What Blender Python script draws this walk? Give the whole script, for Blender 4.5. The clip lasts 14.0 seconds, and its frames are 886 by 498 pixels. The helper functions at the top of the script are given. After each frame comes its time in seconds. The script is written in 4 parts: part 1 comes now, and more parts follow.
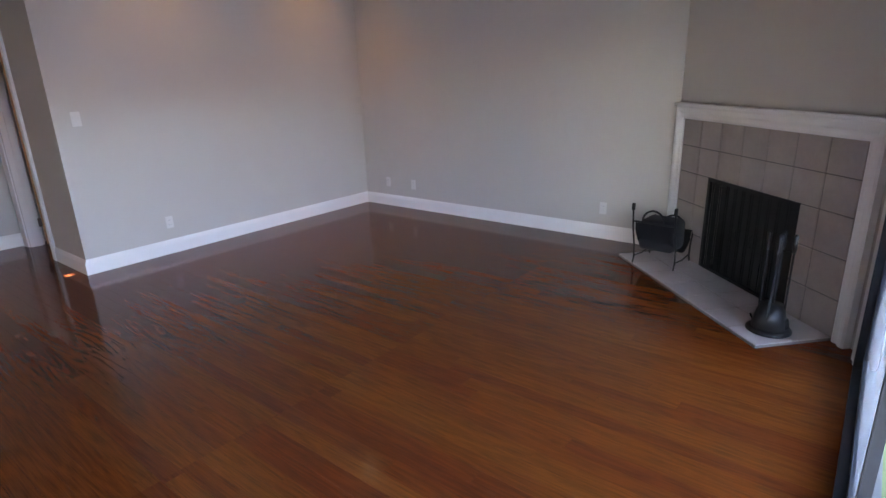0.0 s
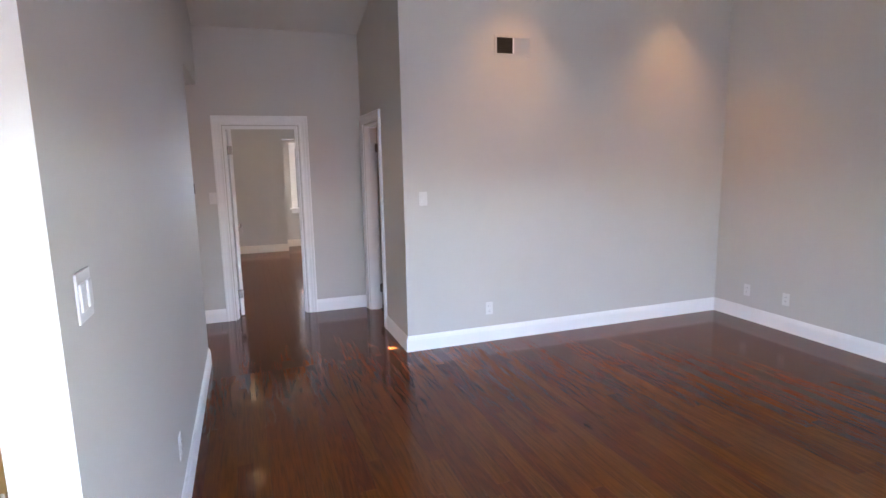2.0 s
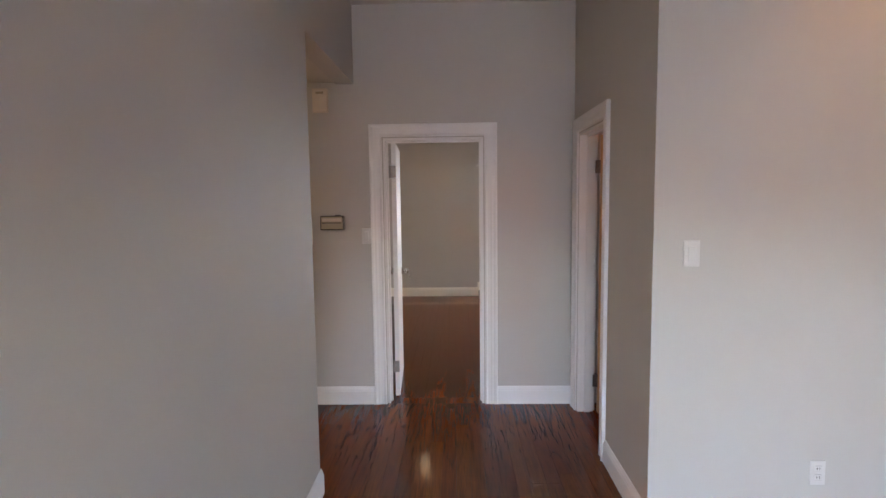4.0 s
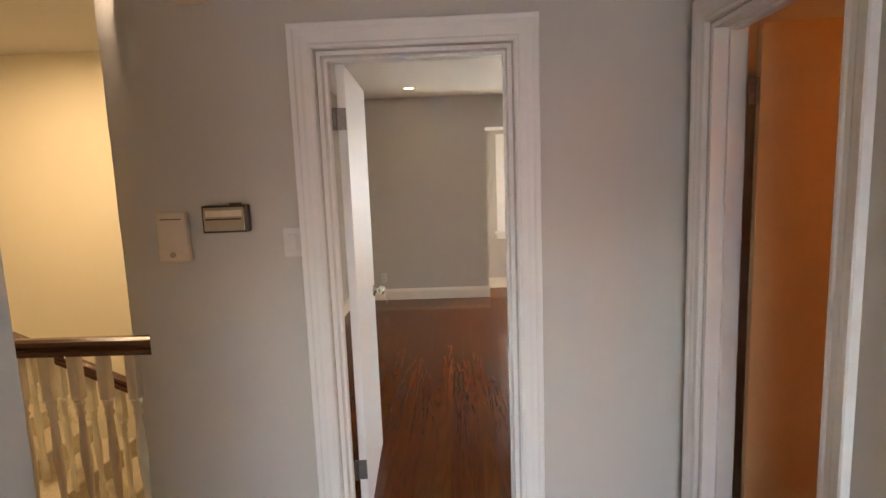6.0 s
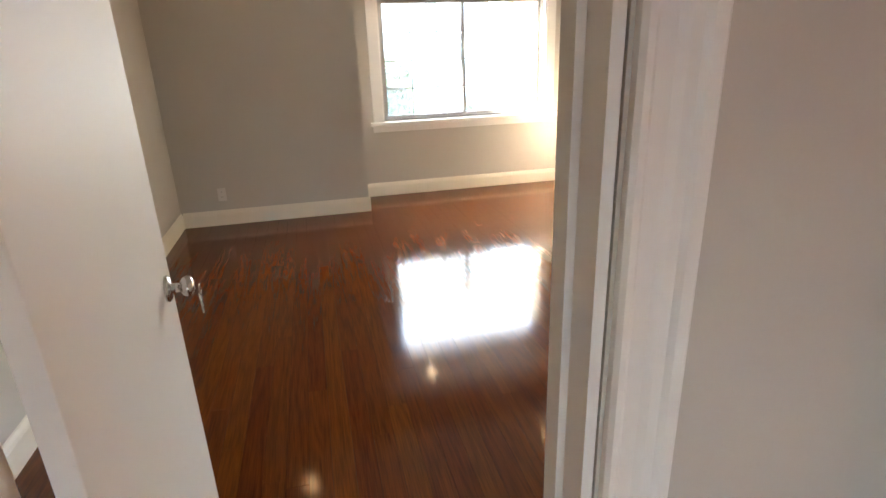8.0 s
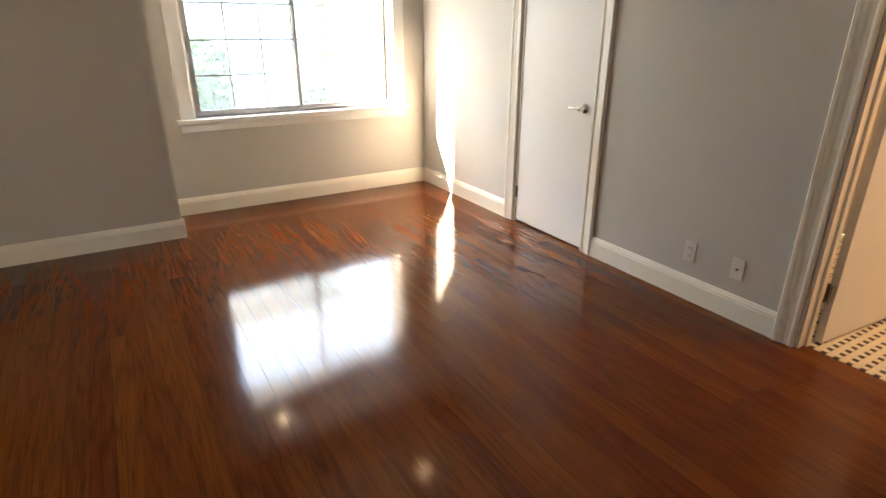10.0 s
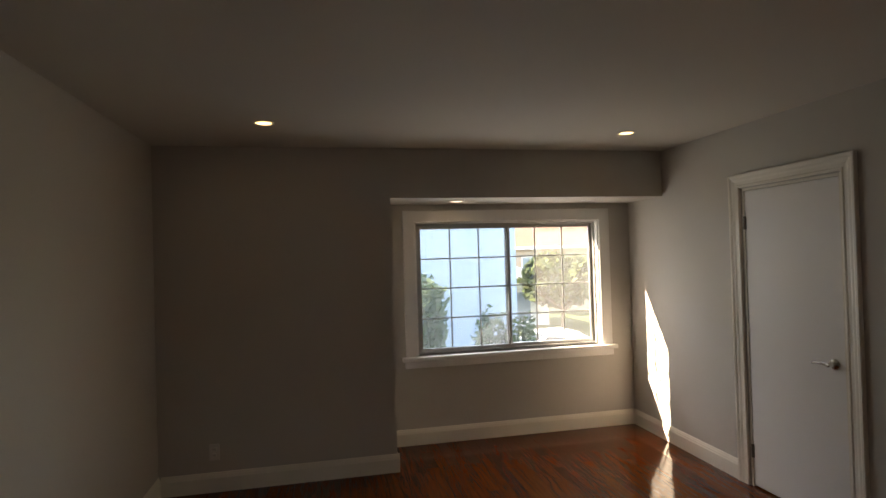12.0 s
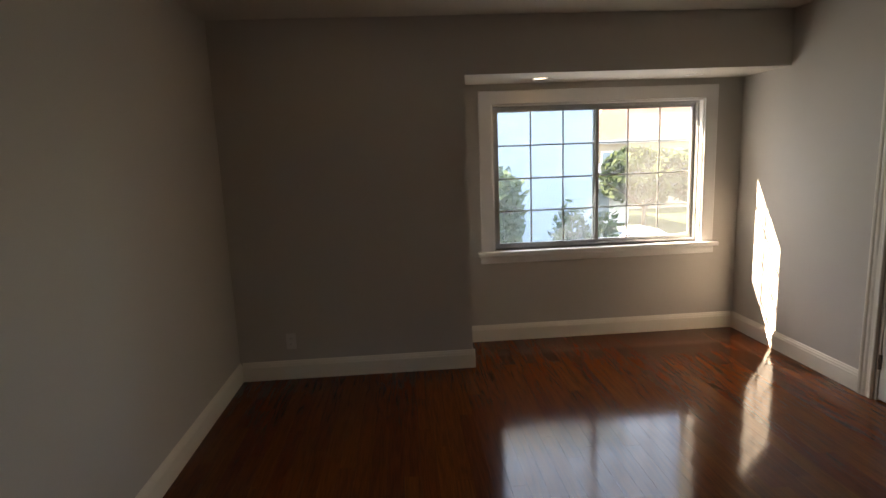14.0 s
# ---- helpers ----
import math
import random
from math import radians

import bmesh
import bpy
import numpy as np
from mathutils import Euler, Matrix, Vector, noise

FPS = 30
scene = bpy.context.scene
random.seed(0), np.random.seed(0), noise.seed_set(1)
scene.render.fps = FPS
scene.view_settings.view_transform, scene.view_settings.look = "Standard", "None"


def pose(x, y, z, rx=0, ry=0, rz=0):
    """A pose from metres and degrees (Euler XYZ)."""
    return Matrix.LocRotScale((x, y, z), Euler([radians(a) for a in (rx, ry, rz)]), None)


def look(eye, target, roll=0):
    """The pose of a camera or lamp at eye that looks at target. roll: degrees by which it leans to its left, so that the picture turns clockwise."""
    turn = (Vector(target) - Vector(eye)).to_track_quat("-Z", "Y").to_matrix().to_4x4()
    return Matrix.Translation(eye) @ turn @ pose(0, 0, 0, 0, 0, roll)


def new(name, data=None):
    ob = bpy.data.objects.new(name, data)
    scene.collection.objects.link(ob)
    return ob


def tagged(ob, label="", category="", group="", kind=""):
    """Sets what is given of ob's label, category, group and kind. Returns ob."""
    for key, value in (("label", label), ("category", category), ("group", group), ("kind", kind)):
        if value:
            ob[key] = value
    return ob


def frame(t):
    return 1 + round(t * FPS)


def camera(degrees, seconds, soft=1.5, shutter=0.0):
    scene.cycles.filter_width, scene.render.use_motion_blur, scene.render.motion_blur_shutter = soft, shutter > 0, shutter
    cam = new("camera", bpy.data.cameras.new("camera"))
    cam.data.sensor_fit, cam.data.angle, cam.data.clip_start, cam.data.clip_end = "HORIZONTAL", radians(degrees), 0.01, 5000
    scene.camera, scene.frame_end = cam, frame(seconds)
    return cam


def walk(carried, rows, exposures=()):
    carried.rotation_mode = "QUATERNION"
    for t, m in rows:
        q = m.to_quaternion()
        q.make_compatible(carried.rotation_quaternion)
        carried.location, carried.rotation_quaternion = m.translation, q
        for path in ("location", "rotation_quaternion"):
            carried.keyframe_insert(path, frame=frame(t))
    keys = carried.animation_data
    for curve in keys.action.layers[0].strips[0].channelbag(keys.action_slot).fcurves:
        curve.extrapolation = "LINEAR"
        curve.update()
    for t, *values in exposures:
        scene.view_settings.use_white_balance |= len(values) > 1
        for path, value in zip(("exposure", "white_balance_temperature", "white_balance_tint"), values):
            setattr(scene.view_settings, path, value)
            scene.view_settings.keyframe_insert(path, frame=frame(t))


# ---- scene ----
cam = camera(77.6, 14.0)
PATH = [
    (0, (-0.301, -1.033, 1.566), (1.189, 0.159, 0.965), -1.8),
    (0.5, (-0.321, -0.927, 1.589), (0.857, 0.59, 1.03), -1.1),
    (1, (-0.26, -0.806, 1.612), (0.674, 0.9, 1.146), -1.1),
    (1.5, (-0.134, -0.502, 1.642), (0.703, 1.284, 1.311), 1.2),
    (2, (0.079, -0.183, 1.627), (0.743, 1.677, 1.309), -1.1),
    (2.5, (0.248, 0.242, 1.621), (0.595, 2.184, 1.293), -0.7),
    (3, (0.347, 0.757, 1.604), (0.575, 2.718, 1.285), -1.1),
    (3.5, (0.377, 1.235, 1.615), (0.436, 3.222, 1.398), -1.5),
    (4, (0.444, 1.774, 1.576), (0.397, 3.765, 1.387), -0.7),
    (6.5, (0.423, 4.156, 1.532), (0.378, 6.126, 1.191), -2.7),
    (7, (0.339, 4.576, 1.513), (0.446, 6.52, 1.055), -1.7),
    (7.5, (0.32, 4.971, 1.456), (0.566, 6.861, 0.85), -1.9),
    (10, (0.474, 6.257, 1.411), (1.424, 7.853, 0.669), 0.1),
    (10.5, (0.472, 6.309, 1.52), (1.373, 8.053, 1.138), -1.6),
    (11, (0.425, 6.312, 1.582), (1.207, 8.147, 1.437), -1.8),
    (11.5, (0.377, 6.283, 1.621), (0.99, 8.187, 1.635), -1.5),
    (12, (0.311, 6.28, 1.617), (0.718, 8.238, 1.642), -1.7),
    (12.5, (0.287, 6.284, 1.613), (0.488, 8.274, 1.575), -2.0),
    (13, (0.256, 6.308, 1.602), (0.264, 8.305, 1.489), -2.1),
    (13.5, (0.283, 6.359, 1.552), (0.108, 8.342, 1.359), -2.0),
    (14, (0.337, 6.625, 1.539), (0.467, 8.593, 1.204), -2.2),
]
walk(cam, [(t, look(e, g, r)) for t, e, g, r in PATH],
     exposures=[(0, 5.35, 6600, 22), (0.5, 5.85, 6700, 21), (1.0, 6.15, 6800, 21), (2.0, 5.95, 6700, 19), (4.0, 5.75, 7400, 19), (6.5, 6.0, 8300, 16), (7.5, 5.85, 8300, 15),
                (10.0, 5.45, 8600, 15), (10.5, 5.0, 8600, 15), (11.0, 4.0, 8700, 17), (12.0, 3.25, 8800, 18), (14.0, 3.4, 8500, 18)])

# ---- light ----
SUN_TO = Vector((-1.38, 1.0, 1.6)).normalized()
world = bpy.data.worlds.new("sky")
world.use_nodes = True
scene.world = world
wn = world.node_tree
sky = wn.nodes.new("ShaderNodeTexSky")
sky.sky_type, sky.sun_disc = "NISHITA", False
sky.sun_elevation, sky.sun_rotation = math.asin(SUN_TO.z), math.atan2(SUN_TO.x, SUN_TO.y)
wn.links.new(sky.outputs[0], wn.nodes["Background"].inputs[0])
wn.nodes["Background"].inputs[1].default_value = 0.15


def lamp(name, kind, energy, color, m, size=0.0, size_y=0.0, shape="RECTANGLE", angle=0.0, blend=0.0, spread=180.0):
    d = bpy.data.lights.new(name, kind)
    d.energy, d.color = energy, color
    if kind == "AREA":
        d.shape, d.size, d.spread = shape, size, radians(spread)
        if shape == "RECTANGLE":
            d.size_y = size_y
    if kind == "SUN":
        d.angle = angle
    if kind == "SPOT":
        d.spot_size, d.spot_blend, d.shadow_soft_size = angle, blend, size
    if kind == "POINT":
        d.shadow_soft_size = size
    ob = new(name, d)
    ob.matrix_world = m
    return ob


WARM, AMBER, COOL = (1.0, 0.76, 0.50), (1.0, 0.52, 0.15), (0.42, 0.68, 1.0)
lamp("sun", "SUN", 5.0, (1.0, 0.94, 0.84), look(SUN_TO * 30, (0, 0, 0)), angle=radians(0.5))
# area lamps added to stand in for daylight in the openings: patio door, bedroom window
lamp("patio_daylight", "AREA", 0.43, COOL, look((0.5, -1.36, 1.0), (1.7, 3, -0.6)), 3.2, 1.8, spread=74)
lamp("window_daylight", "AREA", 0.9, (0.80, 0.90, 1.0), look((1.9, 11.035, 1.34), (2.6, 7.5, 0.6)), 1.64, 1.08, spread=176)
# warm downlights that wash the living room's end wall
for lx in (2.3, 3.95):
    lamp("wall_washer_light", "SPOT", 1.25, AMBER, look((lx, 3.74, 3.48), (lx, 3.90, 0)), 0.05, angle=radians(76), blend=1.0)
# bedroom downlights; the one at (-0.05, 7.0) is unseen and added
for lx, ly, lz, e in ((-0.049, 9.72, 2.43, 0.008), (2.39, 9.81, 2.43, 0.008), (2.6, 7.0, 2.43, 0.008), (-0.05, 7.0, 2.43, 0.008), (1.36, 10.72, 2.05, 0.02)):
    lamp("downlight_glow", "AREA", e, WARM, look((lx, ly, lz), (lx, ly, 0)), 0.09, shape="DISK")
# unseen area lamps added to light the kitchen, stairwell, side room, bathroom
lamp("kitchen_light", "AREA", 0.24, WARM, look((-1.6, 2.6, 2.36), (-1.6, 2.6, 0)), 0.5, 0.5)
lamp("stair_light", "AREA", 0.45, (1.0, 0.78, 0.52), look((-1.9, 6.4, 2.38), (-1.9, 6.4, 0)), 0.35, 0.35)
lamp("closet_light", "AREA", 0.18, (1.0, 0.36, 0.10), look((2.7, 4.8, 2.36), (2.7, 4.8, 0)), 0.25, 0.25)
lamp("bath_light", "AREA", 0.8, (1.0, 0.66, 0.42), look((4.0, 6.5, 2.36), (4.0, 6.5, 0)), 0.3, 0.3)


# ---- materials ----
def mat(name, color, rough=0.5, metal=0.0, var=0.06, scale=3.0, fine=60.0, bump=0.0, spec=0.5, coat=0.0):
    m = bpy.data.materials.new(name)
    m.use_nodes = True
    nt = m.node_tree
    b = nt.nodes["Principled BSDF"]
    b.inputs["Roughness"].default_value, b.inputs["Metallic"].default_value = rough, metal
    b.inputs["Specular IOR Level"].default_value = spec
    b.inputs["Coat Weight"].default_value = coat
    tc = nt.nodes.new("ShaderNodeTexCoord")
    n1, n2 = nt.nodes.new("ShaderNodeTexNoise"), nt.nodes.new("ShaderNodeTexNoise")
    n1.inputs["Scale"].default_value, n1.inputs["Detail"].default_value = scale, 4
    n2.inputs["Scale"].default_value, n2.inputs["Detail"].default_value = fine, 3
    for n in (n1, n2):
        nt.links.new(tc.outputs["Object"], n.inputs["Vector"])
    add = nt.nodes.new("ShaderNodeMath")
    add.operation = "MULTIPLY_ADD"
    add.inputs[1].default_value = 0.35
    nt.links.new(n2.outputs[0], add.inputs[0])
    nt.links.new(n1.outputs[0], add.inputs[2])
    ramp = nt.nodes.new("ShaderNodeValToRGB")
    c = Vector(color[:3])
    ramp.color_ramp.elements[0].position, ramp.color_ramp.elements[1].position = 0.35, 1.0
    ramp.color_ramp.elements[0].color = (*(c * (1 - var)), 1)
    ramp.color_ramp.elements[1].color = (*[min(1, v * (1 + var)) for v in c], 1)
    nt.links.new(add.outputs[0], ramp.inputs[0])
    nt.links.new(ramp.outputs[0], b.inputs["Base Color"])
    rr = nt.nodes.new("ShaderNodeMapRange")
    rr.inputs["To Min"].default_value, rr.inputs["To Max"].default_value = max(0.02, rough * 0.94), min(1, rough * 1.06)
    nt.links.new(n1.outputs[0], rr.inputs["Value"])
    nt.links.new(rr.outputs[0], b.inputs["Roughness"])
    if bump:
        bp = nt.nodes.new("ShaderNodeBump")
        bp.inputs["Strength"].default_value, bp.inputs["Distance"].default_value = bump, 0.002
        nt.links.new(n2.outputs[0], bp.inputs["Height"])
        nt.links.new(bp.outputs[0], b.inputs["Normal"])
    return m


def wood_floor(name, per_object):
    m = bpy.data.materials.new(name)
    m.use_nodes = True
    nt = m.node_tree
    L, b = nt.links.new, nt.nodes["Principled BSDF"]
    geo = nt.nodes.new("ShaderNodeNewGeometry")
    rnd = nt.nodes.new("ShaderNodeObjectInfo").outputs["Random"] if per_object else geo.outputs["Random Per Island"]
    off = nt.nodes.new("ShaderNodeVectorMath")
    off.operation = "MULTIPLY_ADD"
    comb = nt.nodes.new("ShaderNodeCombineXYZ")
    for k in range(3):
        L(rnd, comb.inputs[k])
    L(comb.outputs[0], off.inputs[0])
    off.inputs[1].default_value = (37, 91, 13)
    L(geo.outputs["Position"], off.inputs[2])
    # stretched along the board: cathedral grain and fine pores
    mp = nt.nodes.new("ShaderNodeMapping")
    mp.inputs["Scale"].default_value = (7, 0.55, 1)
    L(off.outputs[0], mp.inputs[0])
    warp = nt.nodes.new("ShaderNodeTexNoise")
    warp.inputs["Scale"].default_value, warp.inputs["Detail"].default_value = 1.0, 2
    L(mp.outputs[0], warp.inputs["Vector"])
    rings = nt.nodes.new("ShaderNodeMath")
    rings.operation = "MULTIPLY"
    rings.inputs[1].default_value = 11.0
    L(warp.outputs[0], rings.inputs[0])
    fr = nt.nodes.new("ShaderNodeMath")
    fr.operation = "PINGPONG"
    fr.inputs[1].default_value = 0.5
    L(rings.outputs[0], fr.inputs[0])
    mp2 = nt.nodes.new("ShaderNodeMapping")
    mp2.inputs["Scale"].default_value = (300, 7, 1)
    L(off.outputs[0], mp2.inputs[0])
    pores = nt.nodes.new("ShaderNodeTexNoise")
    pores.inputs["Scale"].default_value, pores.inputs["Detail"].default_value = 1.0, 2
    L(mp2.outputs[0], pores.inputs["Vector"])
    mix = nt.nodes.new("ShaderNodeMath")
    mix.operation = "MULTIPLY_ADD"
    mix.inputs[1].default_value = 0.21
    L(fr.outputs[0], mix.inputs[0])
    soft = nt.nodes.new("ShaderNodeMath")
    soft.operation = "MULTIPLY_ADD"
    soft.inputs[1].default_value, soft.inputs[2].default_value = 0.50, 0.225
    L(pores.outputs[0], soft.inputs[0])
    L(soft.outputs[0], mix.inputs[2])
    ramp = nt.nodes.new("ShaderNodeValToRGB")
    e = ramp.color_ramp.elements
    e[0].position, e[0].color = 0.28, (0.034, 0.0095, 0.0028, 1)
    e[1].position, e[1].color = 0.95, (0.215, 0.061, 0.0105, 1)
    mid = e.new(0.58)
    mid.color = (0.135, 0.035, 0.0065, 1)
    L(mix.outputs[0], ramp.inputs[0])
    # board to board tone
    hsv = nt.nodes.new("ShaderNodeHueSaturation")
    mr = nt.nodes.new("ShaderNodeMapRange")
    mr.inputs["To Min"].default_value, mr.inputs["To Max"].default_value = 0.84, 1.16
    L(rnd, mr.inputs["Value"])
    L(mr.outputs[0], hsv.inputs["Value"])
    hs = nt.nodes.new("ShaderNodeMapRange")
    hs.inputs["To Min"].default_value, hs.inputs["To Max"].default_value = 0.489, 0.501
    L(rnd, hs.inputs["Value"])
    L(hs.outputs[0], hsv.inputs["Hue"])
    L(ramp.outputs[0], hsv.inputs["Color"])
    L(hsv.outputs[0], b.inputs["Base Color"])
    wear = nt.nodes.new("ShaderNodeTexNoise")
    wear.inputs["Scale"].default_value, wear.inputs["Detail"].default_value = 1.7, 5
    L(geo.outputs["Position"], wear.inputs["Vector"])
    wr = nt.nodes.new("ShaderNodeMapRange")
    wr.inputs["To Min"].default_value, wr.inputs["To Max"].default_value = 0.07, 0.15
    L(wear.outputs[0], wr.inputs["Value"])
    L(wr.outputs[0], b.inputs["Roughness"])
    b.inputs["Specular IOR Level"].default_value = 0.3
    return m


def glow(name, color, strength):
    m = bpy.data.materials.new(name)
    m.use_nodes = True
    b = m.node_tree.nodes["Principled BSDF"]
    b.inputs["Base Color"].default_value = (0.9, 0.9, 0.88, 1)
    b.inputs["Emission Color"].default_value, b.inputs["Emission Strength"].default_value = (*color, 1), strength
    return m


def pane_glass(name, rough=0.0, haze=0.0):
    m = bpy.data.materials.new(name)
    m.use_nodes = True
    nt = m.node_tree
    nt.nodes.remove(nt.nodes["Principled BSDF"])
    tr, gl, fr, mx = (nt.nodes.new("ShaderNode" + k) for k in ("BsdfTransparent", "BsdfGlossy", "Fresnel", "MixShader"))
    tr.inputs[0].default_value = (0.93, 0.96, 0.96, 1)
    gl.inputs["Roughness"].default_value = rough
    fr.inputs[0].default_value = 1.2
    nt.links.new(fr.outputs[0], mx.inputs[0])
    nt.links.new(tr.outputs[0], mx.inputs[1])
    nt.links.new(gl.outputs[0], mx.inputs[2])
    # a thin translucent film lays a pale haze over the pane
    film, mx2, dn, dr = (nt.nodes.new("ShaderNode" + k) for k in ("BsdfTranslucent", "MixShader", "TexNoise", "MapRange"))
    film.inputs[0].default_value = (0.85, 0.86, 0.86, 1)
    dn.inputs["Scale"].default_value, dn.inputs["Detail"].default_value = 3.0, 5
    dr.inputs["To Min"].default_value, dr.inputs["To Max"].default_value = haze * 0.5, haze * 1.6
    nt.links.new(dn.outputs[0], dr.inputs["Value"])
    nt.links.new(dr.outputs[0], mx2.inputs[0])
    nt.links.new(mx.outputs[0], mx2.inputs[1])
    nt.links.new(film.outputs[0], mx2.inputs[2])
    nt.links.new(mx2.outputs[0], nt.nodes["Material Output"].inputs[0])
    return m


WALL = mat("greige_wall_paint", (0.53, 0.503, 0.463), 0.6, var=0.025, scale=1.2, fine=220, bump=0.12, spec=0.35)
CEIL = mat("ceiling_paint", (0.60, 0.57, 0.52), 0.8, var=0.02, scale=1.0, fine=150, bump=0.15, spec=0.2)
STAIRWALL = mat("cream_wall_paint", (0.78, 0.72, 0.58), 0.6, var=0.03, scale=1.5, fine=200, bump=0.12, spec=0.3)
TRIM = mat("white_trim_paint", (0.80, 0.79, 0.77), 0.45, var=0.008, scale=5, fine=90, bump=0.04)
TRIM_CREAM = mat("ivory_trim_paint", (0.80, 0.76, 0.67), 0.42, var=0.01, scale=5, fine=90, bump=0.04)
DOORPAINT = mat("white_door_paint", (0.80, 0.79, 0.77), 0.5, var=0.008, scale=4, fine=140, bump=0.05)
TANDOOR = mat("tan_door_colour", (0.56, 0.36, 0.18), 0.35, var=0.10, scale=4, fine=50, bump=0.04)
WOOD = wood_floor("stained_oak_floor", False)
WOODP = wood_floor("stained_oak_board", True)
SUBFLOOR = mat("dark_floor_joint", (0.03, 0.014, 0.008), 0.8)
CHROME = mat("satin_nickel", (0.62, 0.60, 0.57), 0.25, 1.0, var=0.05, scale=30)
STEEL = mat("worn_hinge_steel", (0.20, 0.18, 0.16), 0.35, 1.0, var=0.15, scale=60)
ALU = mat("aged_aluminium", (0.50, 0.50, 0.49), 0.42, 0.85, var=0.12, scale=25)
PLASTIC = mat("white_plastic", (0.80, 0.79, 0.76), 0.35, var=0.02, scale=20)
PLATE = mat("off_white_plate", (0.66, 0.64, 0.61), 0.35, var=0.02, scale=20)
BEIGE = mat("beige_plastic", (0.70, 0.61, 0.50), 0.4, var=0.05, scale=20)
BRASSY = mat("thermostat_face", (0.42, 0.36, 0.26), 0.35, 0.5, var=0.08, scale=40)
DARKPL = mat("dark_brown_plastic", (0.05, 0.04, 0.03), 0.4)
IRON = mat("black_wrought_iron", (0.012, 0.012, 0.013), 0.5, 0.2, var=0.3, scale=30, bump=0.2)
BLACKMESH = mat("black_fire_screen", (0.008, 0.008, 0.009), 0.55, var=0.3, scale=40)
SOOT = mat("sooty_firebox", (0.010, 0.010, 0.010), 0.9, var=0.4, scale=8)
CANVAS = mat("black_canvas", (0.012, 0.012, 0.014), 0.75, var=0.2, scale=12, bump=0.3)
TILE = mat("grey_beige_fireplace_tile", (0.33, 0.28, 0.255), 0.3, var=0.13, scale=6, fine=40, bump=0.08)
GROUT = mat("tile_grout", (0.16, 0.14, 0.13), 0.85)
BRONZE = mat("dark_bronze_frame", (0.035, 0.04, 0.05), 0.4, 0.5, var=0.15, scale=20)
HEARTH = mat("pale_hearth_tile", (0.40, 0.35, 0.34), 0.35, var=0.10, scale=7, fine=40, bump=0.08)
COUNTER = mat("tan_laminate_counter", (0.62, 0.38, 0.13), 0.3, var=0.10, scale=9, fine=200)
COUNTEREDGE = mat("pale_counter_edge", (0.70, 0.62, 0.50), 0.35, var=0.05, scale=12)
CABINET = mat("white_cabinet_paint", (0.80, 0.79, 0.77), 0.3, var=0.02, scale=3)
RAILWOOD = mat("dark_mahogany_rail", (0.075, 0.026, 0.012), 0.25, var=0.25, scale=9, fine=70, coat=0.3)
BALUSTER = mat("ivory_baluster_paint", (0.76, 0.70, 0.58), 0.35, var=0.04, scale=12)
LAMPGLOW = glow("downlight_lens", (1.0, 0.70, 0.36), 0.4)
LAMPDIM = glow("bay_downlight_lens", (1.0, 0.90, 0.72), 0.35)
BATHW = mat("white_mosaic", (0.74, 0.68, 0.56), 0.3, var=0.05, scale=40)
BATHB = mat("black_mosaic", (0.03, 0.025, 0.02), 0.3)
GLASS = pane_glass("window_glass", haze=0.085)
GLASS_RIGHT = pane_glass("right_sash_glass", haze=0.034)
VENTSHADE = mat("vent_shade_dark", (0.05, 0.03, 0.015), 0.8)


# ---- mesh helpers ----
def part(name, bm, material, parent=None, label="", smooth=False, m=None):
    me = bpy.data.meshes.new(name)
    bm.normal_update()
    bm.to_mesh(me)
    bm.free()
    me.materials.append(material)
    if smooth:
        for p in me.polygons:
            p.use_smooth = True
    ob = new(name, me)
    if m is not None:
        ob.matrix_basis = m
    if parent is not None:
        ob.parent = parent
    if label:
        tagged(ob, label)
    return ob


def empty(name, m, label="", category="", group="", kind=""):
    ob = new(name)
    ob.empty_display_size = 0.05
    ob.matrix_basis = m
    return tagged(ob, label, category, group, kind)


def box(bm, x0, x1, y0, y1, z0, z1, bevel=0.0, seg=2):
    if bevel:
        t = bmesh.new()
        box(t, x0, x1, y0, y1, z0, z1)
        bmesh.ops.bevel(t, geom=t.edges[:], offset=bevel, segments=seg, affect="EDGES", profile=0.5)
        me = bpy.data.meshes.new("tmp")
        t.to_mesh(me)
        t.free()
        bm.from_mesh(me)
        bpy.data.meshes.remove(me)
        return bm
    v = [bm.verts.new((x, y, z)) for x in (x0, x1) for y in (y0, y1) for z in (z0, z1)]
    for f in ((0, 1, 3, 2), (4, 6, 7, 5), (0, 4, 5, 1), (2, 3, 7, 6), (0, 2, 6, 4), (1, 5, 7, 3)):
        bm.faces.new([v[k] for k in f])
    return bm


def bx(*a, **k):
    return box(bmesh.new(), *a, **k)


def lathe(profile, n=20, bm=None, m=None):
    """Turns (radius, height) pairs round the z axis."""
    bm = bm or bmesh.new()
    m = m or Matrix()
    rings = []
    for r, z in profile:
        rings.append([bm.verts.new(m @ Vector((r * math.cos(2 * math.pi * k / n), r * math.sin(2 * math.pi * k / n), z))) for k in range(n)])
    for a, b in zip(rings, rings[1:]):
        for k in range(n):
            bm.faces.new((a[k], a[(k + 1) % n], b[(k + 1) % n], b[k]))
    bm.faces.new(list(reversed(rings[0])))
    bm.faces.new(rings[-1])
    return bm


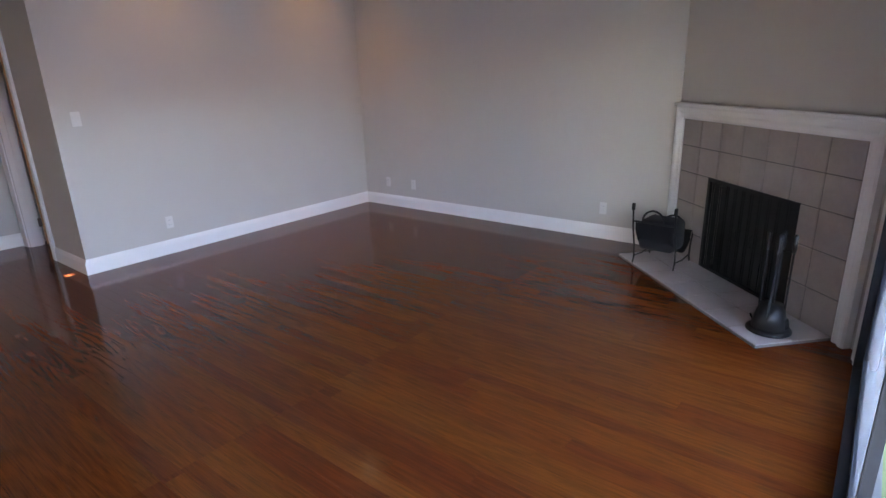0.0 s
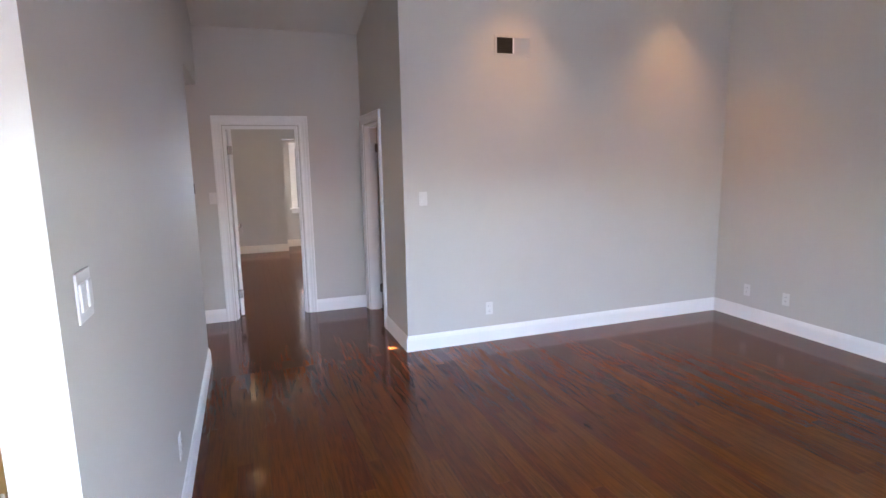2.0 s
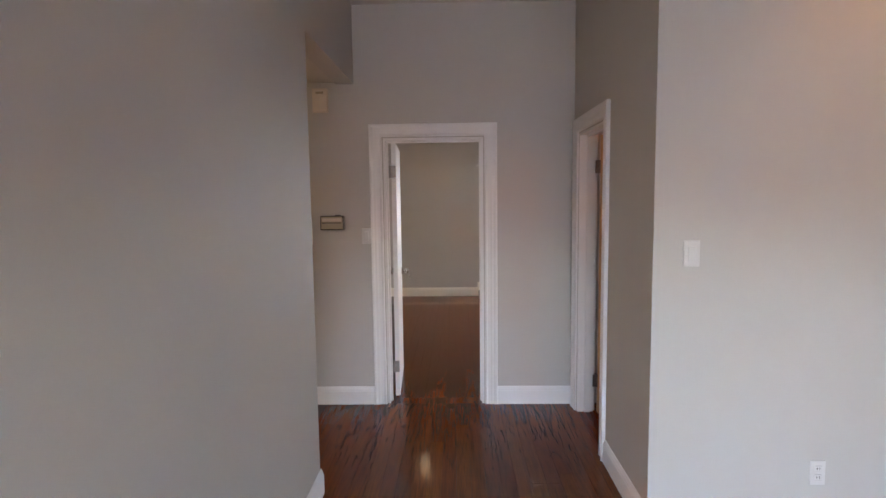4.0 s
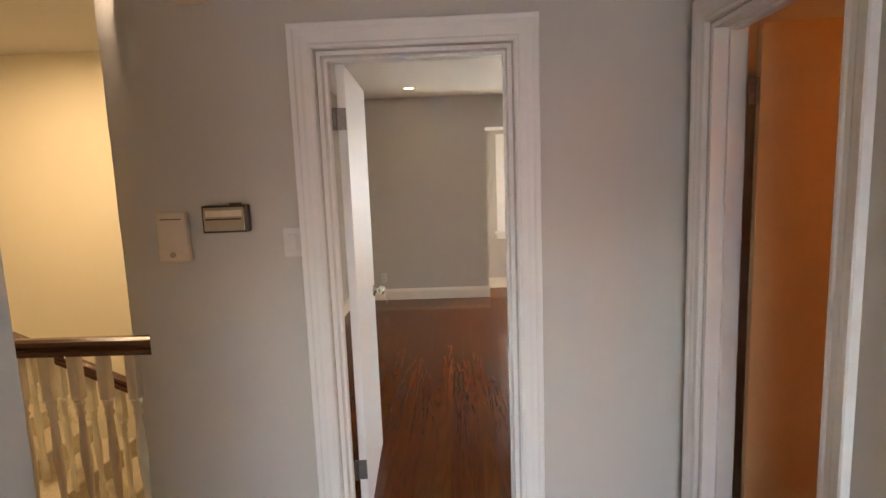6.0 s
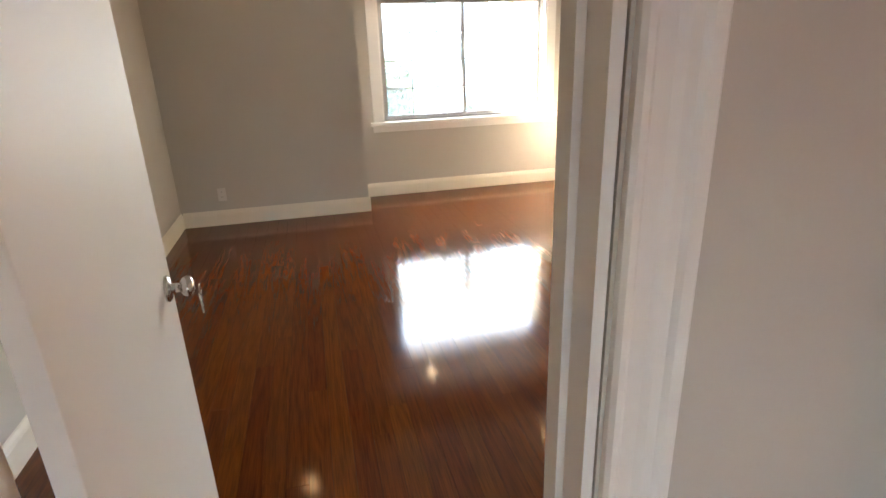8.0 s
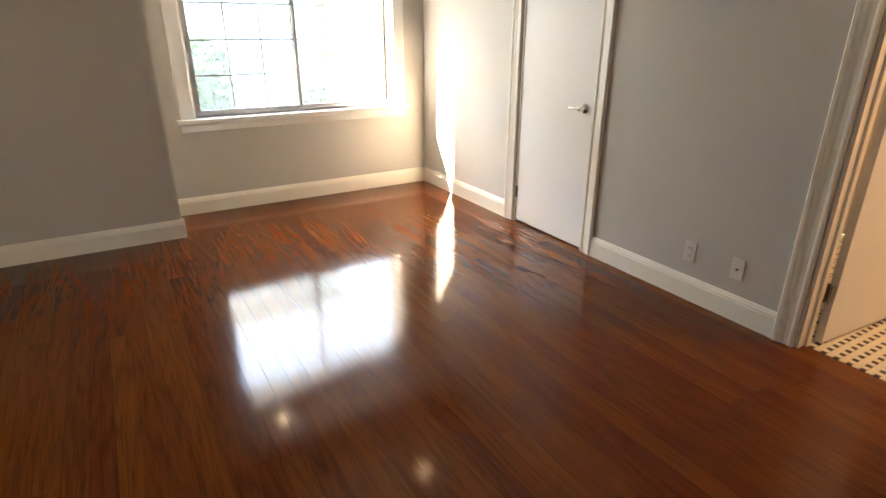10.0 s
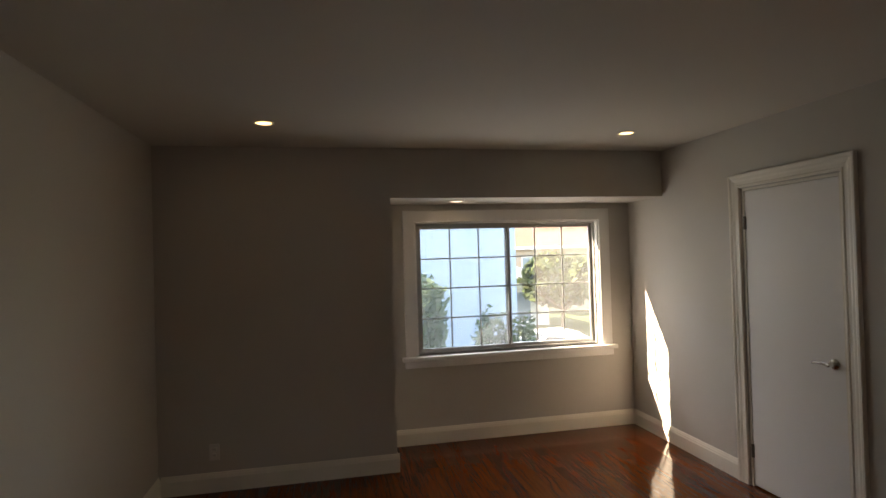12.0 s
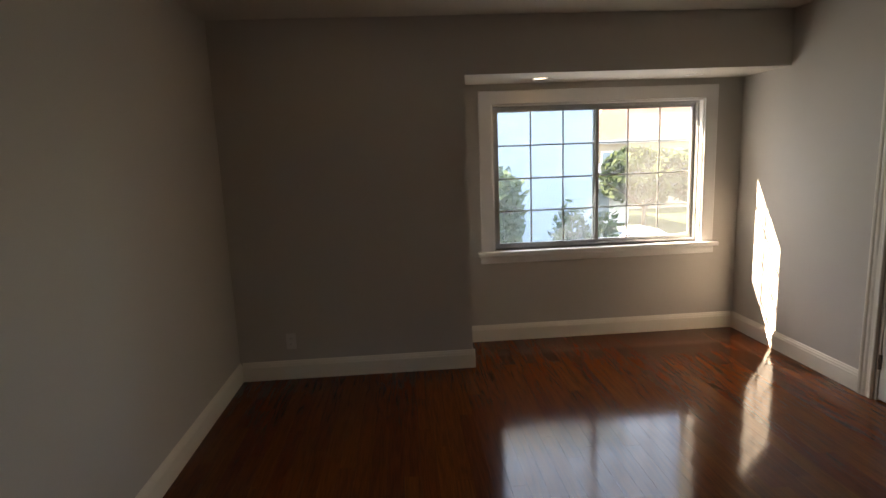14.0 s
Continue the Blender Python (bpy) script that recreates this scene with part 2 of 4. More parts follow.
def tube(points, r, n=8, bm=None):
    """A round bar along points."""
    bm = bm or bmesh.new()
    pts = [Vector(p) for p in points]
    rings, up = [], Vector((0.13, 0.21, 0.97))
    for k, p in enumerate(pts):
        d = (pts[min(k + 1, len(pts) - 1)] - pts[max(k - 1, 0)]).normalized()
        a = d.cross(up)
        if a.length < 0.1:
            a = d.cross(Vector((1, 0, 0)))
        a.normalize()
        b = d.cross(a)
        rings.append([bm.verts.new(p + r * (math.cos(2 * math.pi * j / n) * a + math.sin(2 * math.pi * j / n) * b)) for j in range(n)])
    for s, e in zip(rings, rings[1:]):
        for j in range(n):
            bm.faces.new((s[j], s[(j + 1) % n], e[(j + 1) % n], e[j]))
    bm.faces.new(list(reversed(rings[0])))
    bm.faces.new(rings[-1])
    return bm


def arc(c, r, a0, a1, n=12, u=(1, 0, 0), v=(0, 0, 1)):
    c, u, v = Vector(c), Vector(u), Vector(v)
    return [c + r * (math.cos(radians(a0 + (a1 - a0) * k / n)) * u + math.sin(radians(a0 + (a1 - a0) * k / n)) * v) for k in range(n + 1)]


def sweep(corners, profile, closed, bm=None):
    """A moulding along corners (x, z) in the plane y = 0; profile gives (outward, proud) pairs; proud goes to -y. Outward is to the left of the way."""
    bm = bm or bmesh.new()
    pts = [Vector(c) for c in corners]
    n = len(pts)
    rings = []
    for k, p in enumerate(pts):
        ds = []
        if closed or k > 0:
            ds.append((p - pts[k - 1]).normalized())
        if closed or k < n - 1:
            ds.append((pts[(k + 1) % n] - p).normalized())
        ns = [Vector((-d.y, d.x)) for d in ds]
        o = ns[0] if len(ns) == 1 else (ns[0] + ns[1]) / (1 + ns[0].dot(ns[1]))
        rings.append([bm.verts.new((p.x + o.x * a, -b, p.y + o.y * a)) for a, b in profile])
    for k in range(n if closed else n - 1):
        s, e = rings[k], rings[(k + 1) % n]
        for j in range(len(profile) - 1):
            bm.faces.new((s[j], s[j + 1], e[j + 1], e[j]))
    if not closed:
        bm.faces.new(rings[0])
        bm.faces.new(list(reversed(rings[-1])))
    bmesh.ops.recalc_face_normals(bm, faces=bm.faces[:])
    return bm


CASING = [(0, 0), (0, 0.011), (0.006, 0.016), (0.014, 0.016), (0.020, 0.012), (0.040, 0.013), (0.052, 0.017), (0.066, 0.018),
          (0.074, 0.023), (0.088, 0.025), (0.093, 0.021), (0.093, 0)]
BASE = [(0, 0), (0, 0.016), (0.100, 0.016), (0.108, 0.013), (0.116, 0.012), (0.126, 0.007), (0.134, 0.005), (0.137, 0)]


def wall(name, axis, c0, c1, a0, a1, z0, z1, holes=(), material=WALL, label="smooth light greige painted plaster wall"):
    """A wall c0..c1 thick across axis, from a0 to a1, with holes (a0, a1, z0, z1) through it."""
    bm = bmesh.new()
    cuts = sorted({a0, a1, *[h[0] for h in holes], *[h[1] for h in holes]})
    for s, e in zip(cuts, cuts[1:]):
        spans = [(z0, z1)]
        for h in holes:
            if h[0] < (s + e) / 2 < h[1]:
                spans = [q for p, q0 in spans for q in ((p, min(q0, h[2])), (max(p, h[3]), q0)) if q[1] - q[0] > 1e-4]
        for p, q in spans:
            box(bm, *((c0, c1, s, e) if axis == "x" else (s, e, c0, c1)), p, q)
    return tagged(part(name, bm, material), label, "wall", kind="structure")


def baseboard(p0, p1, side, material=TRIM, name="baseboard", label="white painted baseboard with a moulded top edge"):
    """Skirting from p0 to p1; side +1: it stands proud to the left of the way."""
    p0, p1 = Vector(p0), Vector(p1)
    d = p1 - p0
    bm = bmesh.new()
    ends = []
    for x in (0, d.length):
        ends.append([bm.verts.new((x, side * q, z)) for z, q in BASE])
    for j in range(len(BASE) - 1):
        bm.faces.new((ends[0][j], ends[0][j + 1], ends[1][j + 1], ends[1][j]))
    bm.faces.new(ends[0])
    bm.faces.new(list(reversed(ends[1])))
    bmesh.ops.recalc_face_normals(bm, faces=bm.faces[:])
    return tagged(part(name, bm, material, m=pose(p0.x, p0.y, 0, 0, 0, math.degrees(math.atan2(d.y, d.x)))), label, "baseboard", kind="structure")


def plate(name, m, w, h, kind):
    """A wall plate, in the plane y = 0, proud to -y."""
    labels = {"outlet": "white duplex outlet plate low on the wall", "switch": "white rocker light switch plate on the wall", "double": "white double rocker light switch plate on the wall", "jack": "white cable jack plate low on the wall"}
    e = empty("wall_outlet" if kind in ("outlet", "jack") else "light_switch", m, labels[kind], "outlet" if kind in ("outlet", "jack") else "switch")
    part("plate", bx(-w / 2, w / 2, -0.006, 0, -h / 2, h / 2, bevel=0.003), PLATE, e)
    if kind == "outlet":
        for z in (-0.021, 0.021):
            s = part("socket", bx(-0.016, 0.016, -0.009, -0.005, z - 0.014, z + 0.014, bevel=0.003), PLATE, e)
            for x in (-0.006, 0.006):
                part("slot", bx(x - 0.0012, x + 0.0012, -0.0098, -0.0085, z - 0.004, z + 0.006), DARKPL, s)
    elif kind == "jack":
        part("jack", lathe([(0.006, 0), (0.006, 0.008), (0.003, 0.010)], 10, m=pose(0, -0.005, 0, 90)), STEEL, e)
    else:
        for x in ((0,) if kind == "switch" else (-w / 4, w / 4)):
            part("rocker", bx(x - 0.017, x + 0.017, -0.011, -0.005, -0.033, 0.033, bevel=0.003), PLATE, e)
    return e


def hinge(parent, x, y, z, material=STEEL):
    bm = lathe([(0.007, -0.045), (0.007, 0.045)], 10, m=pose(x, y, z))
    lathe([(0.004, 0.045), (0.005, 0.05), (0.002, 0.054)], 10, bm, pose(x, y, z))
    box(bm, x - 0.036, x - 0.002, y - 0.003, y, z - 0.044, z + 0.044)
    box(bm, x + 0.002, x + 0.034, y - 0.003, y, z - 0.044, z + 0.044)
    return part("hinge", bm, material, parent, "worn steel butt hinge")


def doorway(name, m, w, h, depth, label, sides=(1, 1), material=TRIM):
    """Casing and lining of an opening w by h, in a wall from y = 0 to depth; x runs along it."""
    e = empty(name, m, label, "door", kind="structure")
    u = [(0, 0), (0, h), (w, h), (w, 0)]
    if sides[0]:
        part("casing", sweep([(-0.006, 0), (-0.006, h + 0.006), (w + 0.006, h + 0.006), (w + 0.006, 0)], CASING, False), material, e)
    if sides[1]:
        part("casing", sweep([(-0.006, 0), (-0.006, h + 0.006), (w + 0.006, h + 0.006), (w + 0.006, 0)], CASING, False), material, e).matrix_basis = pose(w, depth, 0, 0, 0, 180)
    lin = bmesh.new()
    box(lin, 0.002, 0.018, 0.003, depth - 0.003, 0, h - 0.018)
    box(lin, w - 0.018, w - 0.002, 0.003, depth - 0.003, 0, h - 0.018)
    box(lin, 0.002, w - 0.002, 0.003, depth - 0.003, h - 0.018, h - 0.002)
    # the stop
    sy = depth * 0.45
    box(lin, 0.018, 0.030, sy, sy + 0.035, 0, h - 0.030)
    box(lin, w - 0.030, w - 0.018, sy, sy + 0.035, 0, h - 0.030)
    box(lin, 0.018, w - 0.018, sy, sy + 0.035, h - 0.030, h - 0.018)
    part("jamb", lin, material, e)
    return e

# ---- the large structure ----
EY = 5.862          # end wall of the hall
LX = -0.29          # left wall of the hall
RX = 1.315          # right wall of the hall
AY = 4.217          # end wall of the living room
BX0, BX1 = -0.885, 3.08
BY0, BY1 = EY + 0.125, 10.45
BCEIL = 2.447
D1 = (-0.087, 0.652, 2.01)
D2 = (5.03, 5.712, 2.008)
D3 = (8.795, 9.545, 2.015)
D4 = (6.57, 7.355, 2.035)

wall("wall_living_end", "y", AY, AY + 0.12, RX, 4.87, 0, 4.6)
wall("wall_hall_right", "x", RX, RX + 0.12, AY + 0.12, EY, 0, 4.2, [(D2[0], D2[1], 0, D2[2])])
wall("wall_hall_end", "y", EY, BY0, -0.838, RX + 0.12, 0, 3.4, [(D1[0], D1[1], 0, D1[2])])
wall("wall_bedroom_back", "y", EY, BY0, RX + 0.12, 5.1, 0, 3.4)
wall("wall_hall_left", "x", LX - 0.128, LX, 1.09, 4.565, 0, 4.6)
wall("wall_hall_header", "x", LX - 0.128, LX, 4.565, EY, 2.40, 4.6)
wall("wall_living_right", "x", 4.705, 4.87, 0.36, AY, 0, 4.6)
SL = (-1.7, 3.13, 2.04)
wall("wall_living_front", "y", -1.25, -1.115, -3.2, 3.37, 0, 4.6, [(SL[0], SL[1], 0, SL[2])])
wall("wall_living_left", "x", -3.32, -3.2, -1.30, 4.565, 0, 4.6)
wall("wall_kitchen_front", "y", 1.09, 1.21, -3.2, LX - 0.128, 0, 4.6, [(-2.9, LX - 0.128, 0.945, 1.40)], label="white painted kitchen wall with a pass-through opening")
wall("wall_kitchen_back", "y", 4.425, 4.565, -3.2, LX - 0.128, 0, 4.6)
# stairwell
wall("wall_stair_left", "x", -2.9, -2.78, 4.565, 7.5, -2.8, 2.6, material=STAIRWALL, label="cream painted stairwell wall")
wall("wall_stair_back", "y", 7.4, 7.52, -2.78, -1.0, -2.8, 2.6, material=STAIRWALL, label="cream painted stairwell wall")
# bedroom
wall("wall_bedroom_left", "x", BX0 - 0.1, BX0, BY0, BY1 + 0.12, -2.8, 2.6)
wall("wall_bedroom_right", "x", BX1, BX1 + 0.12, BY0, 11.105, 0, 2.6, [(D3[0], D3[1], 0, D3[2]), (D4[0], D4[1], 0, D4[2])])
wall("wall_bedroom_end", "y", BY1, BY1 + 0.12, BX0, 0.78, 0, 2.6)
wall("wall_bay_left", "x", 0.66, 0.78, BY1 + 0.12, 11.105, 0, 2.6)
WX0, WX1, WZ0, WZ1, WY = 1.042, 2.765, 0.757, 1.912, 10.995
wall("wall_bay_window", "y", WY, 11.105, 0.78, BX1, 0, 2.6, [(WX0, WX1, WZ0, WZ1)])
wall("wall_bay_header", "y", BY1, BY1 + 0.12, 0.78, BX1, 2.066, 2.6)
# unseen wall added beside the bay to block part of the window's sun
wall("wall_sun_blocker", "x", 0.40, 0.65, 11.105, 12.20, -2.8, 4.5, material=STAIRWALL, label="plain unseen wall added beside the bay to shade the window")
# side rooms
wall("wall_closet_far", "x", 3.0, 3.07, AY + 0.12, EY, 0, 2.6)
wall("wall_wardrobe_back", "x", 3.85, 3.95, 8.2, 10.0, 0, 2.6)
wall("wall_wardrobe_end", "y", 9.9, 10.0, BX1 + 0.12, 3.85, 0, 2.6)
wall("wall_bath_far", "x", 5.0, 5.1, BY0, 8.2, 0, 2.6)
wall("wall_bath_end", "y", 8.1, 8.2, BX1 + 0.12, 5.0, 0, 2.6)

# diagonal chimney wall
FPM = Matrix.Translation((4.69, 0.36, 0)) @ Matrix.Rotation(math.atan2(-1.427, -1.351), 4, "Z")
# local: x along the wall, y into the room is negative side of the turned frame
bm = bmesh.new()
FU0, FU1, FH = 0.515, 1.455, 0.745
for a, b, z0, z1 in ((-0.06, FU0, 0, 4.6), (FU1, 2.02, 0, 4.6), (FU0, FU1, FH, 4.6)):
    box(bm, a, b, 0.02, 0.14, z0, z1)
tagged(part("wall_chimney", bm, WALL, m=FPM), "light greige painted diagonal chimney wall", "wall", kind="structure")

# ceilings
def slab(name, pts, thick, material, label):
    bm = bmesh.new()
    lo = [bm.verts.new(p) for p in pts]
    hi = [bm.verts.new((p[0], p[1], p[2] + thick)) for p in pts]
    n = len(pts)
    bm.faces.new(lo)
    bm.faces.new(list(reversed(hi)))
    for k in range(n):
        bm.faces.new((lo[k], hi[k], hi[(k + 1) % n], lo[(k + 1) % n]))
    bmesh.ops.recalc_face_normals(bm, faces=bm.faces[:])
    return tagged(part(name, bm, material), label, "ceiling", kind="structure")

RIDGE = 1.5
rz = lambda y: 2.955 + 0.29 * (EY - y)
slab("ceiling_vault_back", [(-3.3, EY, rz(EY)), (4.87, EY, rz(EY)), (4.87, RIDGE, rz(RIDGE)), (-3.3, RIDGE, rz(RIDGE))], 0.1, CEIL, "sloping white painted vaulted ceiling")
slab("ceiling_vault_front", [(-3.3, RIDGE, rz(RIDGE)), (4.87, RIDGE, rz(RIDGE)), (4.87, -1.3, rz(RIDGE) - 0.8), (-3.3, -1.3, rz(RIDGE) - 0.8)], 0.1, CEIL, "sloping white painted vaulted ceiling")
for nm, x0, x1, y0, y1, z in (("ceiling_bedroom", BX0, BX1, BY0, BY1, BCEIL), ("ceiling_bay", 0.78, BX1, BY1 + 0.12, WY, 2.066),
                              ("ceiling_kitchen", -3.2, LX - 0.128, 1.2, 4.425, 2.40), ("ceiling_stair", -2.78, LX - 0.128, 4.565, EY - 0.01, 2.41),
                              ("ceiling_stairwell", -2.78, -1.0, EY - 0.01, 7.4, 2.41),
                              ("ceiling_closet", RX + 0.12, 3.0, AY + 0.12, EY, 2.42), ("ceiling_wardrobe", BX1 + 0.12, 3.85, 8.2, 9.9, 2.42), ("ceiling_bath", BX1 + 0.12, 5.0, BY0, 8.1, 2.42)):
    slab(nm, [(x0, y0, z), (x1, y0, z), (x1, y1, z), (x0, y1, z)], 0.12, CEIL, "flat white painted ceiling")

# baseboards
T = 0.016
bb = baseboard
bb((RX, AY), (4.705, AY), -1)
bb((RX, D2[0] - 0.1), (RX, AY - T), -1)
bb((RX, EY - T), (RX, D2[1] + 0.1), -1)
bb((-0.838, EY), (D1[0] - 0.1, EY), -1)
bb((D1[1] + 0.1, EY), (RX - T, EY), -1)
bb((LX, 1.09), (LX, 4.565 + T), -1)
bb((4.705, AY - T), (4.705, 0.39), -1)
CR = dict(material=TRIM_CREAM, label="ivory painted baseboard with a moulded top edge")
bb((BX0, BY0), (BX0, BY1), -1, **CR)
bb((BX0 + T, BY1), (0.78 + T, BY1), -1, **CR)
bb((0.78, BY1), (0.78, WY), -1, **CR)
bb((0.78 + T, WY), (BX1 - T, WY), -1, **CR)
bb((BX1, WY), (BX1, D3[1] + 0.1), -1, **CR)
bb((BX1, D3[0] - 0.1), (BX1, D4[1] + 0.1), -1, **CR)
bb((BX1, D4[0] - 0.1), (BX1, BY0), -1, **CR)
bb((BX1, BY0), (D1[1] + 0.1, BY0), -1, **CR)
bb((D1[0] - 0.1, BY0), (BX0, BY0), -1, **CR)

# ---- doors ----
# bedroom door, open into the room
d = doorway("door_1", pose(D1[0], EY, 0), D1[1] - D1[0], D1[2], BY0 - EY, "white door standing open into the bedroom, moulded casing")
LW = 0.715
leaf = part("door_leaf", bx(0.002, LW, -0.036, 0, 0.012, 1.985, bevel=0.002), DOORPAINT, d, m=pose(0.044, BY0 - EY + 0.012, 0, 0, 0, 93.2))
for z in (0.25, 1.77):
    bm = lathe([(0.008, -0.045), (0.008, 0.045)], 10, m=pose(-0.004, 0.010, z))
    box(bm, -0.004, 0.0015, -0.034, 0.004, z - 0.044, z + 0.044)
    box(bm, -0.014, -0.011, 0.008, 0.026, z - 0.044, z + 0.044)
    box(bm, -0.014, -0.004, 0.008, 0.011, z - 0.044, z + 0.044)
    part("hinge", bm, STEEL, leaf, "worn steel butt hinge")
KZ = 0.92
kb = lathe([(0.032, 0), (0.032, 0.004), (0.027, 0.009), (0.012, 0.011), (0.011, 0.030), (0.022, 0.036), (0.026, 0.046), (0.024, 0.056), (0.012, 0.062)], 20, m=pose(LW - 0.062, -0.036, KZ, 90))
part("door_knob", kb, CHROME, leaf, "polished nickel door knob", smooth=True)
kb = lathe([(0.032, 0), (0.032, 0.004), (0.027, 0.009), (0.012, 0.011), (0.011, 0.030), (0.022, 0.036), (0.026, 0.046), (0.024, 0.056), (0.012, 0.062)], 20, m=pose(LW - 0.062, 0, KZ, -90))
part("door_knob", kb, CHROME, leaf, "polished nickel door knob", smooth=True)
# keys left in the lock
bm = tube(arc((LW - 0.062, -0.108, KZ - 0.012), 0.013, 0, 350, 14), 0.0012, 6)
box(bm, LW - 0.070, LW - 0.054, -0.100, -0.098, KZ - 0.008, KZ + 0.010, bevel=0.0008)
for k, a in enumerate((-6, 8)):
    t = bmesh.new()
    lathe([(0.011, -0.001), (0.011, 0.001)], 12, t, pose(0, 0, -0.012, 90))
    box(t, -0.004, 0.004, -0.001, 0.001, -0.052, -0.022)
    bmesh.ops.transform(t, matrix=pose(LW - 0.062 + 0.006 * (k - 0.5), -0.108 + 0.004 * k, KZ - 0.022, 0, a, 20 * k), verts=t.verts[:])
    me = bpy.data.meshes.new("tmp")
    t.to_mesh(me)
    t.free()
    bm.from_mesh(me)
    bpy.data.meshes.remove(me)
part("keys", bm, CHROME, leaf, "small bunch of keys hanging in the lock")
part("strike_plate", bx(D1[1] - D1[0] - 0.020, D1[1] - D1[0] - 0.0165, 0.075, 0.105, 0.88, 0.96), STEEL, d)

# side room door in the hall's right wall, open inwards
d = doorway("door_2", pose(RX, D2[1], 0, 0, 0, -90), D2[1] - D2[0], D2[2], 0.12, "door standing open into a warmly lit side room")
leaf = part("door_leaf", bx(0.004, 0.64, -0.036, 0, 0.012, 1.985, bevel=0.002), TANDOOR, d, "tan door leaf", m=pose(0.045, 0.132, 0, 0, 0, 84))
for z in (0.25, 1.77):
    bm = lathe([(0.008, -0.045), (0.008, 0.045)], 10, m=pose(-0.006, 0.0, z))
    box(bm, -0.030, -0.006, -0.030, -0.026, z - 0.044, z + 0.044)
    box(bm, -0.006, 0.003, -0.036, 0.0, z - 0.044, z + 0.044)
    part("hinge", bm, STEEL, leaf, "worn steel butt hinge")

# closet door, shut
d = doorway("door_3", pose(BX1, D3[1], 0, 0, 0, -90), D3[1] - D3[0], D3[2], 0.12, "shut white flush closet door with ivory casing", sides=(1, 0), material=TRIM_CREAM)
W3 = D3[1] - D3[0]
leaf = part("door_leaf", bx(0.021, W3 - 0.021, 0.008, 0.043, 0.012, D3[2] - 0.021, bevel=0.002), DOORPAINT, d)
for z in (0.24, 1.78):
    bm = lathe([(0.007, -0.045), (0.007, 0.045)], 10, m=pose(0.018, 0.002, z))
    box(bm, 0.010, 0.030, 0.004, 0.0075, z - 0.044, z + 0.044)
    part("hinge", bm, STEEL, leaf, "worn steel butt hinge")
hx = W3 - 0.021 - 0.065
bm = lathe([(0.032, 0), (0.032, 0.005), (0.026, 0.011), (0.013, 0.013), (0.012, 0.045), (0.014, 0.052), (0.009, 0.056)], 20, m=pose(hx, 0.008, 0.94, 90))
tube([(hx, -0.040, 0.94), (hx - 0.02, -0.043, 0.942), (hx - 0.055, -0.045, 0.945), (hx - 0.085, -0.043, 0.941), (hx - 0.108, -0.038, 0.936)], 0.0075, 10, bm)
part("lever_handle", bm, CHROME, leaf, "satin nickel lever handle", smooth=True)

# bathroom door, open into the bathroom
d = doorway("door_4", pose(BX1, D4[1], 0, 0, 0, -90), D4[1] - D4[0], D4[2], 0.12, "ivory door standing open into the tiled bathroom", material=TRIM_CREAM)
leaf = part("door_leaf", bx(0.004, 0.735, -0.036, 0, 0.012, 2.005, bevel=0.002), DOORPAINT, d, m=pose(0.024, 0.126, 0, 0, 0, 86))
for z in (0.27, 1.78):
    bm = lathe([(0.008, -0.045), (0.008, 0.045)], 10, m=pose(-0.004, -0.002, z))
    box(bm, -0.028, -0.004, -0.030, -0.026, z - 0.044, z + 0.044)
    part("hinge", bm, STEEL, leaf, "dark worn butt hinge")

# patio door: aluminium frame, fixed pane and a slid-open pane
d = empty("door_5", pose(SL[0], -1.115, 0), "dark bronze sliding patio door with glass panes", "door", kind="structure")
SW = SL[1] - SL[0]
bm = bmesh.new()
for a in ((0.002, 0.045, 0, SL[2] - 0.002), (SW - 0.045, SW - 0.002, 0, SL[2] - 0.002)):
    box(bm, a[0], a[1], -0.13, 0.012, a[2], a[3])
box(bm, 0.045, SW - 0.045, -0.13, 0.012, SL[2] - 0.047, SL[2] - 0.002)
box(bm, 0.045, SW - 0.045, -0.13, 0.012, 0.002, 0.020)
box(bm, 0.045, SW - 0.045, -0.045, -0.040, 0.020, 0.032)
box(bm, 0.045, SW - 0.045, -0.095, -0.090, 0.020, 0.032)
part("frame", bm, BRONZE, d)
for k, (a, y) in enumerate(((SW - 1.70, -0.042), (0.05, -0.092))):
    s = part("sash", sweep([(a + 0.05, 0.09), (a + 0.05, SL[2] - 0.11), (a + 1.60, SL[2] - 0.11), (a + 1.60, 0.09)], [(-0.0, -0.016), (-0.0, 0.016), (0.05, 0.016), (0.05, -0.016), (0, -0.016)], True), BRONZE, d, m=pose(0, y, 0))
    g = part("pane", bx(a + 0.05, a + 1.60, -0.003, 0.003, 0.09, SL[2] - 0.11), GLASS, s)
    g.visible_shadow = False
d = empty("patio_trim", pose(SL[0], -1.115, 0, 0, 0, 180), "white painted casing round the patio door", "trim", kind="structure")
part("casing", sweep([(0.0, 0), (0.0, SL[2]), (-SW, SL[2]), (-SW, 0)][::-1], CASING, False), TRIM, d)

